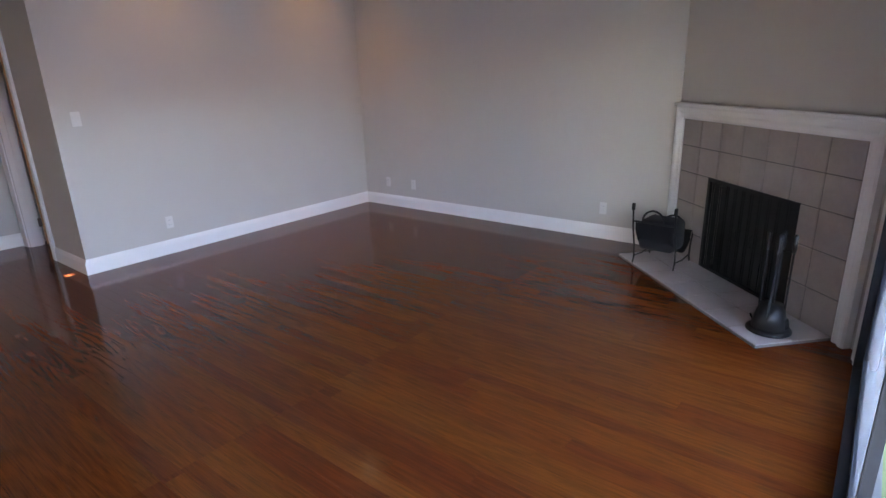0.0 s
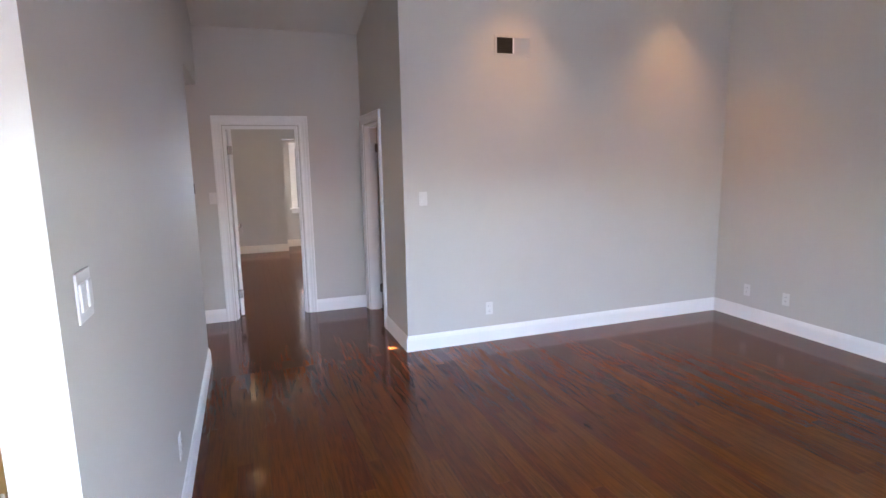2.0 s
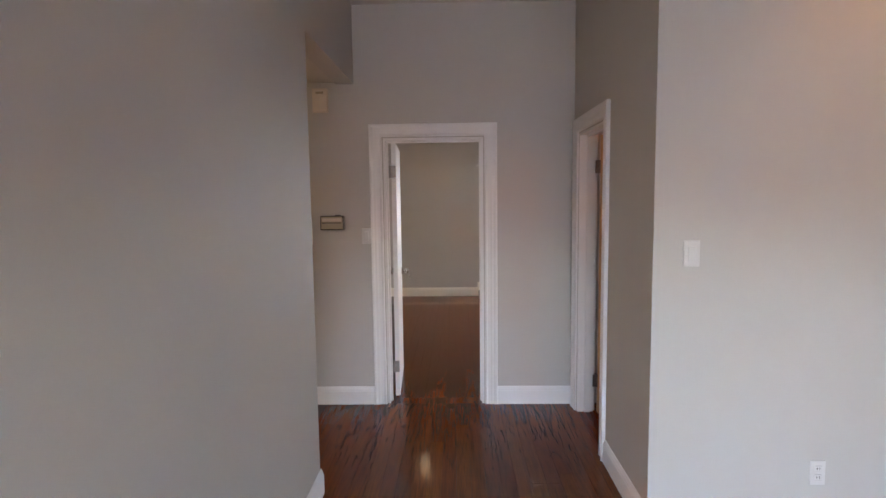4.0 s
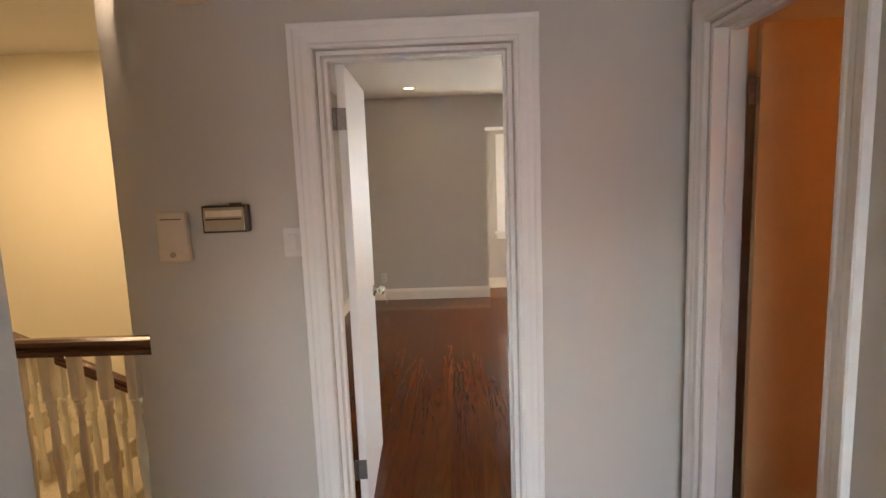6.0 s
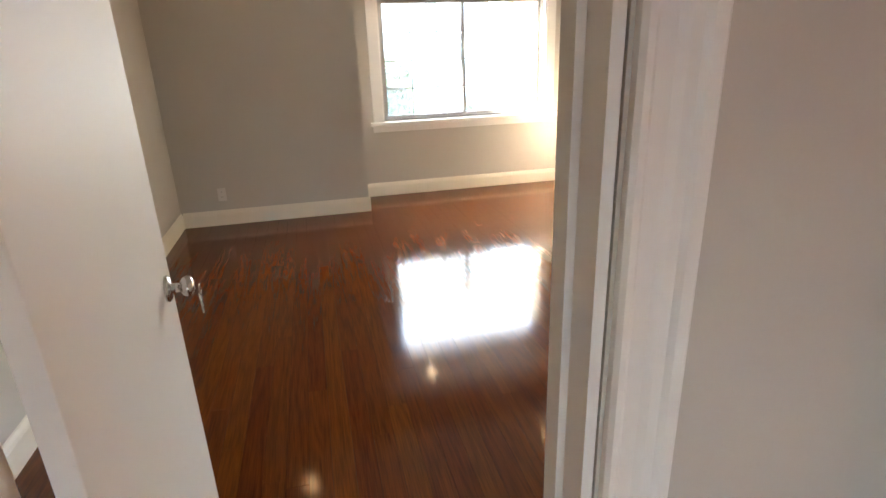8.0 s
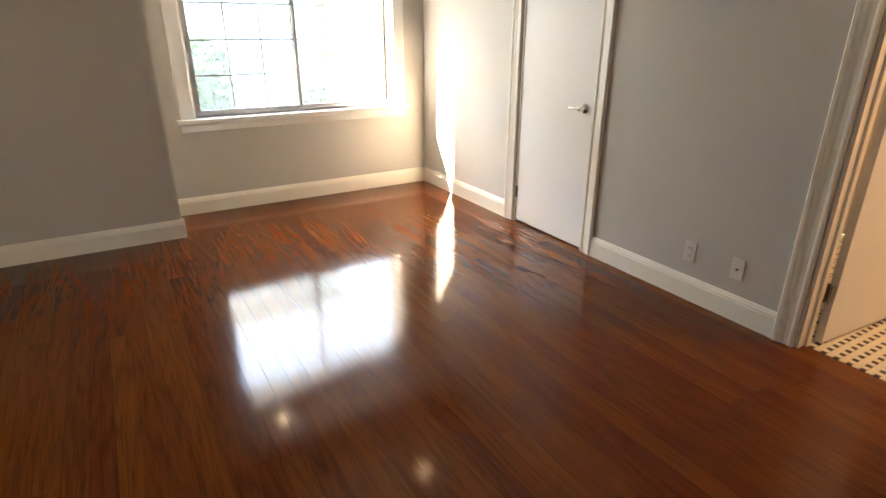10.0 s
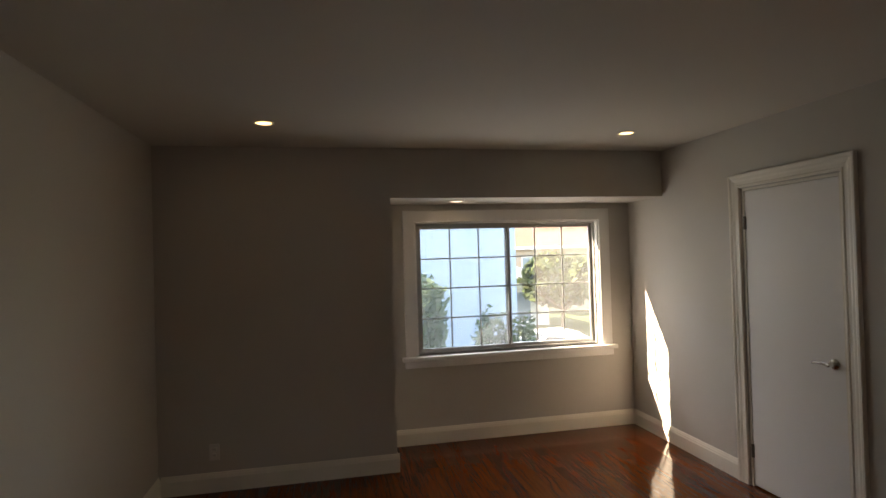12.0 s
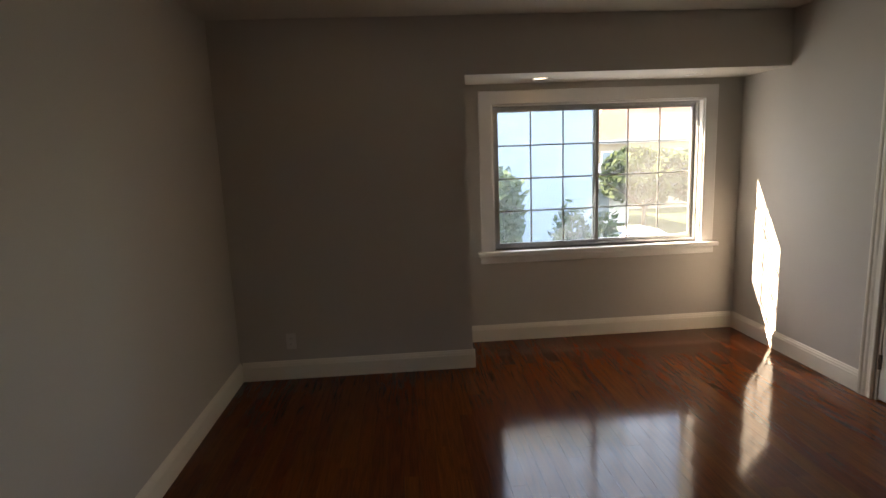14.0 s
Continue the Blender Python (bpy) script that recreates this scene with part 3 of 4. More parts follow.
# ---- bedroom window ----
w = empty("window_1", pose(0, WY, 0), "aluminium sliding window with white wood casing and grilles", "window", kind="structure")
C = 0.105
FLAT = [(0, 0), (0, 0.016), (0.004, 0.019), (0.098, 0.019), (0.103, 0.015), (0.103, 0)]
part("casing", sweep([(WX0, WZ0), (WX0, WZ1), (WX1, WZ1), (WX1, WZ0)], FLAT, False), TRIM, w)
part("window_sill", bx(WX0 - 0.135, WX1 + 0.135, -0.062, 0.075, WZ0 - 0.038, WZ0 + 0.0, bevel=0.005), TRIM, w)
part("apron", bx(WX0 - 0.112, WX1 + 0.112, -0.020, -0.001, WZ0 - 0.100, WZ0 - 0.039, bevel=0.004), TRIM, w)
bm = bmesh.new()
box(bm, WX0 + 0.002, WX0 + 0.012, 0.0, 0.155, WZ0 + 0.001, WZ1 - 0.012)
box(bm, WX1 - 0.012, WX1 - 0.002, 0.0, 0.155, WZ0 + 0.001, WZ1 - 0.012)
box(bm, WX0 + 0.002, WX1 - 0.002, 0.0, 0.155, WZ1 - 0.012, WZ1 - 0.002)
part("lining", bm, TRIM, w)
ax0, ax1, az0, az1 = WX0 + 0.013, WX1 - 0.013, WZ0 + 0.004, WZ1 - 0.013
part("window_frame", sweep([(ax0 + 0.018, az0 + 0.018), (ax0 + 0.018, az1 - 0.018), (ax1 - 0.018, az1 - 0.018), (ax1 - 0.018, az0 + 0.018)],
                           [(0, -0.075), (0, 0.0), (0.018, 0.0), (0.018, -0.075), (0, -0.075)], True), ALU, w, m=pose(0, 0.05, 0))
mid = (ax0 + ax1) / 2
for k, (s0, s1, y) in enumerate(((ax0 + 0.019, mid + 0.018, 0.065), (mid - 0.018, ax1 - 0.019, 0.095))):
    b = 0.026
    z0, z1 = az0 + 0.019, az1 - 0.019
    s = part("sash", sweep([(s0 + b, z0 + b), (s0 + b, z1 - b), (s1 - b, z1 - b), (s1 - b, z0 + b)], [(0, -0.011), (0, 0.011), (b, 0.011), (b, -0.011), (0, -0.011)], True), ALU, w, "aged aluminium sash", m=pose(0, y, 0))
    gx = [s0 + b + (s1 - s0 - 2 * b) * j / 3 for j in range(4)]
    gz = [z0 + b + (z1 - z0 - 2 * b) * j / 4 for j in range(5)]
    for x in gx[1:3]:
        part("grille_bar", bx(x - 0.006, x + 0.006, -0.006, 0.004, z0 + b, z1 - b, bevel=0.002, seg=1), ALU, s)
    for z in gz[1:4]:
        part("grille_bar", bx(s0 + b, s1 - b, -0.0075, 0.0045, z - 0.006, z + 0.006, bevel=0.002, seg=1), ALU, s)
    for i in range(3):
        for j in range(4):
            g = part("pane", bx(gx[i] + 0.001, gx[i + 1] - 0.001, 0.006, 0.009, gz[j] + 0.001, gz[j + 1] - 0.001), GLASS_RIGHT if k else GLASS, s)
            g.visible_shadow = False

# ---- recessed downlights ----
def downlight(x, y, z, lens, label, lens_label="glowing warm lens"):
    e = empty("recessed_downlight", pose(x, y, z), label, "lamp", "recessed downlights")
    bm = bmesh.new()
    n = 28
    prof = [(0.062, -0.0005), (0.061, -0.004), (0.050, -0.005), (0.047, -0.001)]
    rings = [[bm.verts.new((r * math.cos(2 * math.pi * k / n), r * math.sin(2 * math.pi * k / n), h)) for k in range(n)] for r, h in prof]
    for a, b in zip(rings, rings[1:]):
        for k in range(n):
            bm.faces.new((a[k], b[k], b[(k + 1) % n], a[(k + 1) % n]))
    part("trim_ring", bm, PLASTIC, e, smooth=True)
    part("lens", lathe([(0.0465, -0.003), (0.0465, -0.0008)], 28), lens, e, lens_label)
# the last one, at (-0.05, 7.0), is an unseen addition
for x, y in ((-0.049, 9.72), (2.39, 9.81), (2.6, 7.0), (-0.05, 7.0)):
    downlight(x, y, BCEIL, LAMPGLOW, "lit recessed downlight with white trim ring")
downlight(1.36, 10.72, 2.066, LAMPDIM, "lit recessed downlight over the window bay")
downlight(2.55, 10.77, 2.066, PLATE, "unlit recessed downlight over the window bay", "frosted unlit lens")
for x in (2.3, 3.95):
    downlight(x, 3.78, rz(3.78) - 0.03, LAMPGLOW, "lit recessed downlight washing the end wall")

# ---- wall plates ----
plate("", pose(2.08, AY, 0.304), 0.07, 0.115, "outlet")
plate("", pose(1.482, AY, 1.313), 0.072, 0.117, "switch")
for y in (3.82, 3.40, 0.98):
    plate("", pose(4.705, y, 0.30, 0, 0, -90), 0.07, 0.115, "outlet")
plate("", pose(-0.222, EY, 1.290), 0.072, 0.117, "switch")
plate("", pose(LX, 1.27, 1.335, 0, 0, 90), 0.118, 0.117, "double")
for y, z in ((2.50, 0.33), (1.72, 0.36)):
    plate("", pose(LX, y, z, 0, 0, 90), 0.07, 0.115, "outlet")
plate("", pose(-0.516, BY1, 0.278), 0.07, 0.115, "outlet")
plate("", pose(BX1, 7.975, 0.278, 0, 0, -90), 0.07, 0.115, "outlet")
plate("", pose(BX1, 7.697, 0.276, 0, 0, -90), 0.07, 0.115, "jack")

# ---- hall fittings ----
e = empty("thermostat", pose(-0.468, EY, 1.393), "old brown and gold box thermostat on the hall wall", "thermostat")
part("housing", bx(-0.088, 0.088, -0.045, -0.001, -0.053, 0.053, bevel=0.005), DARKPL, e)
part("face", bx(-0.080, 0.078, -0.048, -0.044, -0.045, 0.045, bevel=0.003), BRASSY, e)
part("scale_slot", bx(-0.072, 0.068, -0.050, -0.047, -0.003, 0.003), DARKPL, e)
part("scale_bar", bx(-0.072, 0.070, -0.0495, -0.0475, 0.010, 0.034, bevel=0.001), BEIGE, e)
part("lever", bx(0.02, 0.06, -0.040, -0.010, 0.052, 0.060, bevel=0.002), DARKPL, e)
e = empty("intercom", pose(-0.685, EY, 1.328), "beige plastic door intercom on the hall wall", "intercom")
part("body", bx(-0.060, 0.060, -0.034, -0.001, -0.100, 0.098, bevel=0.006), BEIGE, e)
for k in range(9):
    part("speaker_slot", bx(-0.042, 0.042, -0.0352, -0.033, -0.012 + k * 0.010, -0.008 + k * 0.010), DARKPL if k % 9 == 8 else BEIGE, e)
part("lower_panel", bx(-0.056, 0.056, -0.038, -0.033, -0.092, -0.045, bevel=0.003), BEIGE, e)
part("button", lathe([(0.011, 0), (0.011, 0.006), (0.008, 0.008)], 14, m=pose(0.0, -0.037, -0.068, 90)), BRASSY, e)
e = empty("door_chime", pose(-0.53, EY, 2.28), "beige door chime box high on the hall wall", "chime")
part("cover", bx(-0.055, 0.055, -0.045, -0.001, -0.085, 0.085, bevel=0.006), BEIGE, e)
part("top_grille", bx(-0.028, 0.028, -0.047, -0.044, 0.045, 0.062), BRASSY, e)

# return air vent
e = empty("wall_vent", pose(2.318, AY, 2.575), "white wall register with one half of louvres open", "vent")
part("frame", sweep([(-0.155, -0.065), (-0.155, 0.065), (0.155, 0.065), (0.155, -0.065)], [(0, 0), (0, 0.006), (0.020, 0.004), (0.022, 0)], True), WALL, e)
part("mullion", bx(-0.006, 0.006, -0.007, -0.001, -0.064, 0.064), PLASTIC, e)
# dark sheet and dark slats stand in for the shade inside the left half
part("backing", bx(-0.154, -0.007, -0.003, -0.0008, -0.064, 0.064), VENTSHADE, e, "dark sheet standing in for the shade behind the louvres")
part("backing", bx(0.007, 0.154, -0.003, -0.0008, -0.064, 0.064), WALL, e)
for k in range(7):
    z = -0.055 + k * 0.0183
    part("slat", bx(-0.152, -0.008, -0.0012, 0.0, -0.005, 0.005), VENTSHADE, e, m=pose(0, -0.006, z, 65))
    part("slat", bx(0.008, 0.152, -0.0012, 0.0, -0.0085, 0.0085), WALL, e, m=pose(0, -0.006, z, 18))

# ---- fireplace ----
fp = empty("fireplace", FPM, "corner fireplace faced with grey tiles and white moulded surround", "fireplace")
FW, FT = 1.965, 1.225
part("surround", sweep([(0.105, 0), (0.105, FT - 0.06), (FW - 0.105, FT - 0.06), (FW - 0.105, 0)],
                       [(0, -0.02), (0, 0.012), (0.008, 0.018), (0.02, 0.014), (0.045, 0.016), (0.06, 0.028), (0.085, 0.032), (0.102, 0.026), (0.102, -0.02)], False), TRIM, fp, "white painted moulded surround")
part("mantel_lip", bx(-0.005, FW + 0.005, -0.05, 0.0185, FT + 0.043, FT + 0.068, bevel=0.006), TRIM, fp)
bm = bmesh.new()
for a, b, z0, z1 in ((0.10, FU0, 0, FT - 0.05), (FU1, FW - 0.10, 0, FT - 0.05), (FU0, FU1, FH, FT - 0.05)):
    box(bm, a, b, 0.0, 0.019, z0, z1)
part("grout_bed", bm, GROUT, fp)
bm = bmesh.new()
box(bm, FU0 - 0.02, FU0, 0.021, 0.5, 0, FH)
box(bm, FU1, FU1 + 0.02, 0.021, 0.5, 0, FH)
box(bm, FU0, FU1, 0.48, 0.5, 0, FH)
box(bm, FU0, FU1, 0.021, 0.5, FH, FH + 0.02)
box(bm, FU0, FU1, 0.021, 0.48, 0.0, 0.02)
part("firebox", bm, SOOT, fp, "sooty black firebox")
scr = part("fire_screen", sweep([(FU0 + 0.03, 0.03), (FU0 + 0.03, FH - 0.03), (FU1 - 0.03, FH - 0.03), (FU1 - 0.03, 0.03)], [(0, -0.01), (0, 0.014), (0.028, 0.014), (0.028, -0.01), (0, -0.01)], True), IRON, fp, "black metal fire screen", m=pose(0, 0.004, 0))
for k in range(60):
    x = FU0 + 0.035 + k * (FU1 - FU0 - 0.07) / 59
    y = 0.016 + 0.007 * math.sin(k * 1.05)
    part("mesh_fold", bx(x - 0.0075, x + 0.0075, y - 0.002, y + 0.002, 0.031, FH - 0.031), BLACKMESH, scr)
for x in (0.93, 1.08):
    part("pull", tube([(x, -0.012, 0.42), (x, -0.03, 0.42), (x, -0.03, 0.34), (x, -0.012, 0.34)], 0.005), IRON, scr)

h = empty("hearth", FPM, "flush pale grey tiled hearth in front of the fireplace", "hearth", kind="structure")
HU0, HU1, HV = 0.085, 1.855, 0.50
part("hearth_bed", bx(HU0, HU1, -HV, -0.001, 0.0, 0.013), GROUT, h)

# log holder: scrolled iron frame with a canvas sling
e = empty("log_holder", FPM @ pose(0.37, -0.26, 0.022, 0, 0, 38), "black wrought iron log holder with a canvas sling on the hearth", "log holder")
for s in (-1, 1):
    x = 0.17 * s
    pts = [(x, -0.17, 0.0), (x, -0.15, 0.05), (x, -0.16, 0.16), (x, -0.20, 0.30), (x, -0.22, 0.46)]
    part("upright", tube(pts, 0.007), IRON, e)
    pts = [(x, 0.17, 0.0), (x, 0.15, 0.05), (x, 0.16, 0.16), (x, 0.20, 0.26), (x, 0.22, 0.34)]
    part("upright", tube(pts, 0.007), IRON, e)
    part("finial", bx(x - 0.012, x + 0.012, -0.232, -0.208, 0.46, 0.52, bevel=0.006), IRON, e)
    part("side_rail", tube([(x, -0.155, 0.06), (x, 0.0, 0.045), (x, 0.155, 0.06)], 0.006), IRON, e)
for y, z in ((-0.21, 0.37), (0.195, 0.25)):
    part("cross_bar", tube([(-0.17, y, z), (0.17, y, z)], 0.007), IRON, e)
    part("carry_loop", tube(arc((0, y * 1.06, z + 0.02), 0.085, 0, 180, 14), 0.008), CANVAS, e, "black sling carrying loop")
bm = bmesh.new()
rows = []
for k in range(17):
    a = math.pi * k / 16
    y, z = -0.205 * math.cos(a), 0.31 + 0.06 * math.cos(a) - 0.20 * math.sin(a) ** 0.7
    rows.append([bm.verts.new((x, y, z + 0.01 * math.sin(9 * x + k))) for x in np.linspace(-0.15, 0.15, 7)])
for a, b in zip(rows, rows[1:]):
    for j in range(6):
        bm.faces.new((a[j], a[j + 1], b[j + 1], b[j]))
bmesh.ops.solidify(bm, geom=bm.faces[:], thickness=0.012)
part("sling", bm, CANVAS, e, "sagging black canvas sling", smooth=True)
bm = bmesh.new()
box(bm, -0.15, 0.15, -0.16, 0.10, 0.12, 0.38, bevel=0.05, seg=3)
part("bag", bm, CANVAS, e, "folded black canvas bag", smooth=True)

# fire tools on a stand
e = empty("fire_tool_stand", FPM @ pose(1.69, -0.29, 0.022), "black iron fireplace tool stand on the hearth", "fire tools")
part("base", lathe([(0.125, 0), (0.125, 0.012), (0.11, 0.022), (0.045, 0.032), (0.03, 0.06), (0.012, 0.075)], 28), IRON, e, smooth=True)
part("skirt", lathe([(0.100, 0.02), (0.085, 0.10), (0.066, 0.17), (0.012, 0.175)], 24), IRON, e, smooth=True)
part("pole", lathe([(0.010, 0.07), (0.010, 0.54), (0.02, 0.56), (0.022, 0.585), (0.008, 0.61)], 14), IRON, e, smooth=True)
for k in range(4):
    a = radians(90 * k + 40)
    c, s = 0.068 * math.cos(a), 0.068 * math.sin(a)
    part("hook_arm", tube([(0, 0, 0.50), (c * 0.6, s * 0.6, 0.515), (c, s, 0.50), (c * 1.1, s * 1.1, 0.52)], 0.005), IRON, e)
    t = part("tool", tube([(c, s, 0.12), (c, s, 0.50), (c, s, 0.52)], 0.006), IRON, e)
    part("handle", lathe([(0.008, 0.50), (0.013, 0.53), (0.010, 0.57), (0.014, 0.60), (0.006, 0.615)], 10, m=pose(c, s, 0)), IRON, t, smooth=True)
    if k == 0:
        part("brush", lathe([(0.012, 0.10), (0.030, 0.09), (0.040, 0.04), (0.036, 0.03)], 14, m=pose(c, s, 0)), IRON, t)
    elif k == 1:
        part("shovel", bx(c - 0.05, c + 0.05, s - 0.004, s + 0.004, 0.035, 0.15, bevel=0.003), IRON, t)
    elif k == 2:
        part("poker_hook", tube([(c, s, 0.14), (c, s, 0.06), (c * 1.4, s * 1.4, 0.05), (c * 1.6, s * 1.6, 0.08)], 0.006), IRON, t)
    else:
        part("tong_leg", tube([(c, s, 0.3), (c * 1.4, s * 1.4, 0.2), (c * 1.1, s * 1.1, 0.05)], 0.005), IRON, t)

# ---- kitchen seen through the pass-through ----
e = empty("serving_ledge", pose(0, 0, 0), "tan laminate serving ledge with a pale front edge", "counter")
part("ledge_top", bx(-2.898, -0.424, 1.085, 1.50, 0.947, 0.975, bevel=0.003), COUNTER, e)
part("ledge_edge", bx(-2.898, -0.420, 1.066, 1.0845, 0.9455, 0.980, bevel=0.004), COUNTEREDGE, e, "pale counter edge strip")
e = empty("base_cabinet", pose(0, 0, 0), "white kitchen base cabinet under the counter", "cabinet")
part("body", bx(-3.19, -0.44, 1.51, 3.70, 0.0, 0.885), CABINET, e)
e = empty("kitchen_counter", pose(0, 0, 0.005), "tan laminate kitchen counter around the cooktop", "counter")
part("countertop", bx(-3.19, -0.44, 1.505, 3.72, 0.885, 0.925, bevel=0.003), COUNTER, e)
e = empty("gas_cooktop", pose(-1.05, 2.30, 0.931), "black gas cooktop with cast iron grates", "cooktop")
part("pan", bx(-0.46, 0.46, -0.36, 0.36, 0.0, 0.018, bevel=0.006), IRON, e)
for gx in (-0.30, 0.0, 0.30):
    bm = tube([(gx - 0.14, -0.33, 0.055), (gx + 0.14, -0.33, 0.055), (gx + 0.14, 0.33, 0.055), (gx - 0.14, 0.33, 0.055), (gx - 0.14, -0.33, 0.055)], 0.008, 6)
    for y in (-0.22, -0.11, 0, 0.11, 0.22):
        tube([(gx - 0.14, y, 0.057), (gx + 0.14, y, 0.057)], 0.006, 6, bm)
    for x in (-0.05, 0.05):
        tube([(gx + x, -0.33, 0.057), (gx + x, 0.33, 0.057)], 0.006, 6, bm)
    for x in (-0.13, 0.13):
        for y in (-0.32, 0.32):
            tube([(gx + x, y, 0.018), (gx + x, y, 0.055)], 0.007, 6, bm)
    g = part("grate", bm, IRON, e, "cast iron grate")
    for y in (-0.17, 0.17):
        part("burner", lathe([(0.05, 0.018), (0.05, 0.028), (0.035, 0.034), (0.035, 0.042)], 18, m=pose(gx, y, 0)), IRON, e, smooth=True)
e = tagged(part("backsplash", bx(-3.19, -0.44, 3.70, 3.72, 0.931, 1.60), mat("grey_backsplash", (0.16, 0.15, 0.16), 0.4, var=0.12, scale=4)), "dull grey kitchen backsplash panel", "backsplash")
wall("wall_kitchen_inner", "y", 3.72, 3.80, -3.2, LX - 0.128, 0, 2.4)

# ---- stair rail ----
def balusters(parent, at, height, group=""):
    prof = [(0.021, 0), (0.021, 0.10), (0.016, 0.11), (0.022, 0.125), (0.016, 0.14), (0.013, 0.17), (0.019, 0.27), (0.022, 0.34), (0.017, 0.43), (0.013, 0.49), (0.021, 0.505), (0.014, 0.52),
            (0.022, 0.54), (0.022, 0.56)]
    k = (height - 0.20) / 0.56
    for x, y, z in at:
        b = part("baluster", lathe([(r, h * k) for r, h in prof], 14, m=pose(0, 0, 0)), BALUSTER, parent, smooth=True, m=pose(x, y, z))
        part("square_top", bx(-0.022, 0.022, -0.022, 0.022, 0.56 * k, height, bevel=0.003, seg=1), BALUSTER, b)
RAILP = [(-0.034, 0.0), (-0.034, 0.02), (-0.026, 0.03), (-0.032, 0.045), (-0.030, 0.062), (-0.014, 0.072), (0.014, 0.072), (0.030, 0.062), (0.032, 0.045), (0.026, 0.03), (0.034, 0.02), (0.034, 0.0)]
def rail(name, parent, p0, p1):
    p0, p1 = Vector(p0), Vector(p1)
    side = (p1 - p0).cross(Vector((0, 0, 1))).normalized()
    bm = bmesh.new()
    r = [[bm.verts.new(p + side * a + Vector((0, 0, b))) for a, b in RAILP] for p in (p0, p1)]
    n = len(RAILP)
    for j in range(n):
        bm.faces.new((r[0][j], r[0][(j + 1) % n], r[1][(j + 1) % n], r[1][j]))
    bm.faces.new(r[0])
    bm.faces.new(list(reversed(r[1])))
    bmesh.ops.recalc_face_normals(bm, faces=bm.faces[:])
    return part(name, bm, RAILWOOD, parent, "dark mahogany handrail")
e = empty("landing_balustrade", pose(0, 0, 0), "landing balustrade with turned ivory balusters and mahogany rail", "balustrade")
rail("handrail", e, (-2.76, 5.925, 0.838), (-0.842, 5.925, 0.838))
balusters(e, [(-0.962 - 0.124 * k, 5.925, 0.0) for k in range(14)], 0.84)
e = empty("stair_balustrade", pose(0, 0, 0), "descending stair balustrade with turned ivory balusters", "balustrade")
rail("handrail", e, (-2.76, 6.75, 0.92), (-1.02, 6.75, 0.12))
balusters(e, [(-2.60 + 0.17 * k, 6.75, 0.05 - 0.0782 * k - 0.01) for k in range(9)], 0.80)
st = empty("staircase", pose(0, 0, 0), "carpeted staircase going down beside the landing", "stairs", kind="structure")
STEP = mat("cream_stair_carpet", (0.55, 0.48, 0.36), 0.95, var=0.12, scale=60, bump=0.4)
for k in range(6):
    x = -2.77 + 0.28 * k
    part("step", bx(x, x + 0.30, 6.55, 7.39, -0.4 - 0.13 * k, 0.02 - 0.13 * k, bevel=0.01), STEP, st)
tagged(part("floor_stairwell", bx(-2.78, -1.0, 5.95, 7.4, -2.8, -2.7), STEP), "cream carpeted lower stair floor", "floor", kind="structure")
tagged(part("wall_landing_edge", bx(-2.78, -1.0, 5.86, 5.95, -2.7, -0.002), STAIRWALL), "cream painted edge below the landing", "wall", kind="structure")

# ---- outside ----
GZ = -2.9
BLUEST = mat("pale_blue_stucco", (0.38, 0.48, 0.62), 0.9, var=0.05, scale=1.5, fine=40, bump=0.3)
CREAMST = mat("cream_stucco", (0.42, 0.32, 0.24), 0.9, spec=0.1, var=0.06, scale=1.5, fine=40)
TERRA = mat("terracotta_roof_tile", (0.19, 0.11, 0.08), 0.8, spec=0.1, var=0.2, scale=3, fine=30)
SLATE = mat("slate_blue_roof", (0.14, 0.16, 0.20), 0.8, var=0.2, scale=3, fine=30)
LEAF = mat("dark_green_foliage", (0.05, 0.085, 0.035), 0.8, spec=0.15, var=0.4, scale=2, fine=20)
LEAF2 = mat("olive_green_foliage", (0.06, 0.08, 0.025), 0.8, spec=0.1, var=0.4, scale=2, fine=20)
BARK = mat("grey_brown_bark", (0.10, 0.07, 0.05), 0.9, var=0.3, scale=8)
ASPH = mat("asphalt", (0.05, 0.05, 0.052), 0.9, spec=0.1, var=0.15, scale=2, fine=80)
GRASS = mat("lawn_green", (0.07, 0.09, 0.035), 0.95, spec=0.1, var=0.3, scale=1, fine=30)
CONC = mat("pale_concrete", (0.42, 0.41, 0.39), 0.9, var=0.1, scale=1, fine=30)
CARW = mat("white_car_paint", (0.75, 0.76, 0.78), 0.25, var=0.02, coat=0.6)
CARG = mat("dark_car_glass", (0.03, 0.04, 0.05), 0.08)
RUBBER = mat("tyre_rubber", (0.02, 0.02, 0.02), 0.8)
WINDK = mat("far_window_glass", (0.20, 0.25, 0.30), 0.15)

tagged(part("ground", bx(-900, 900, -300, 1500, GZ - 0.2, GZ), GRASS), "dry green lawn around the houses", "ground", kind="structure")
tagged(part("road", bx(-60, 60, 24.5, 31.5, GZ - 0.1, GZ + 0.004), ASPH), "grey asphalt street", "road", kind="structure")
tagged(part("driveway", bx(4.5, 12, 14, 24.5, GZ - 0.1, GZ + 0.01), CONC), "pale concrete driveway", "driveway", kind="structure")


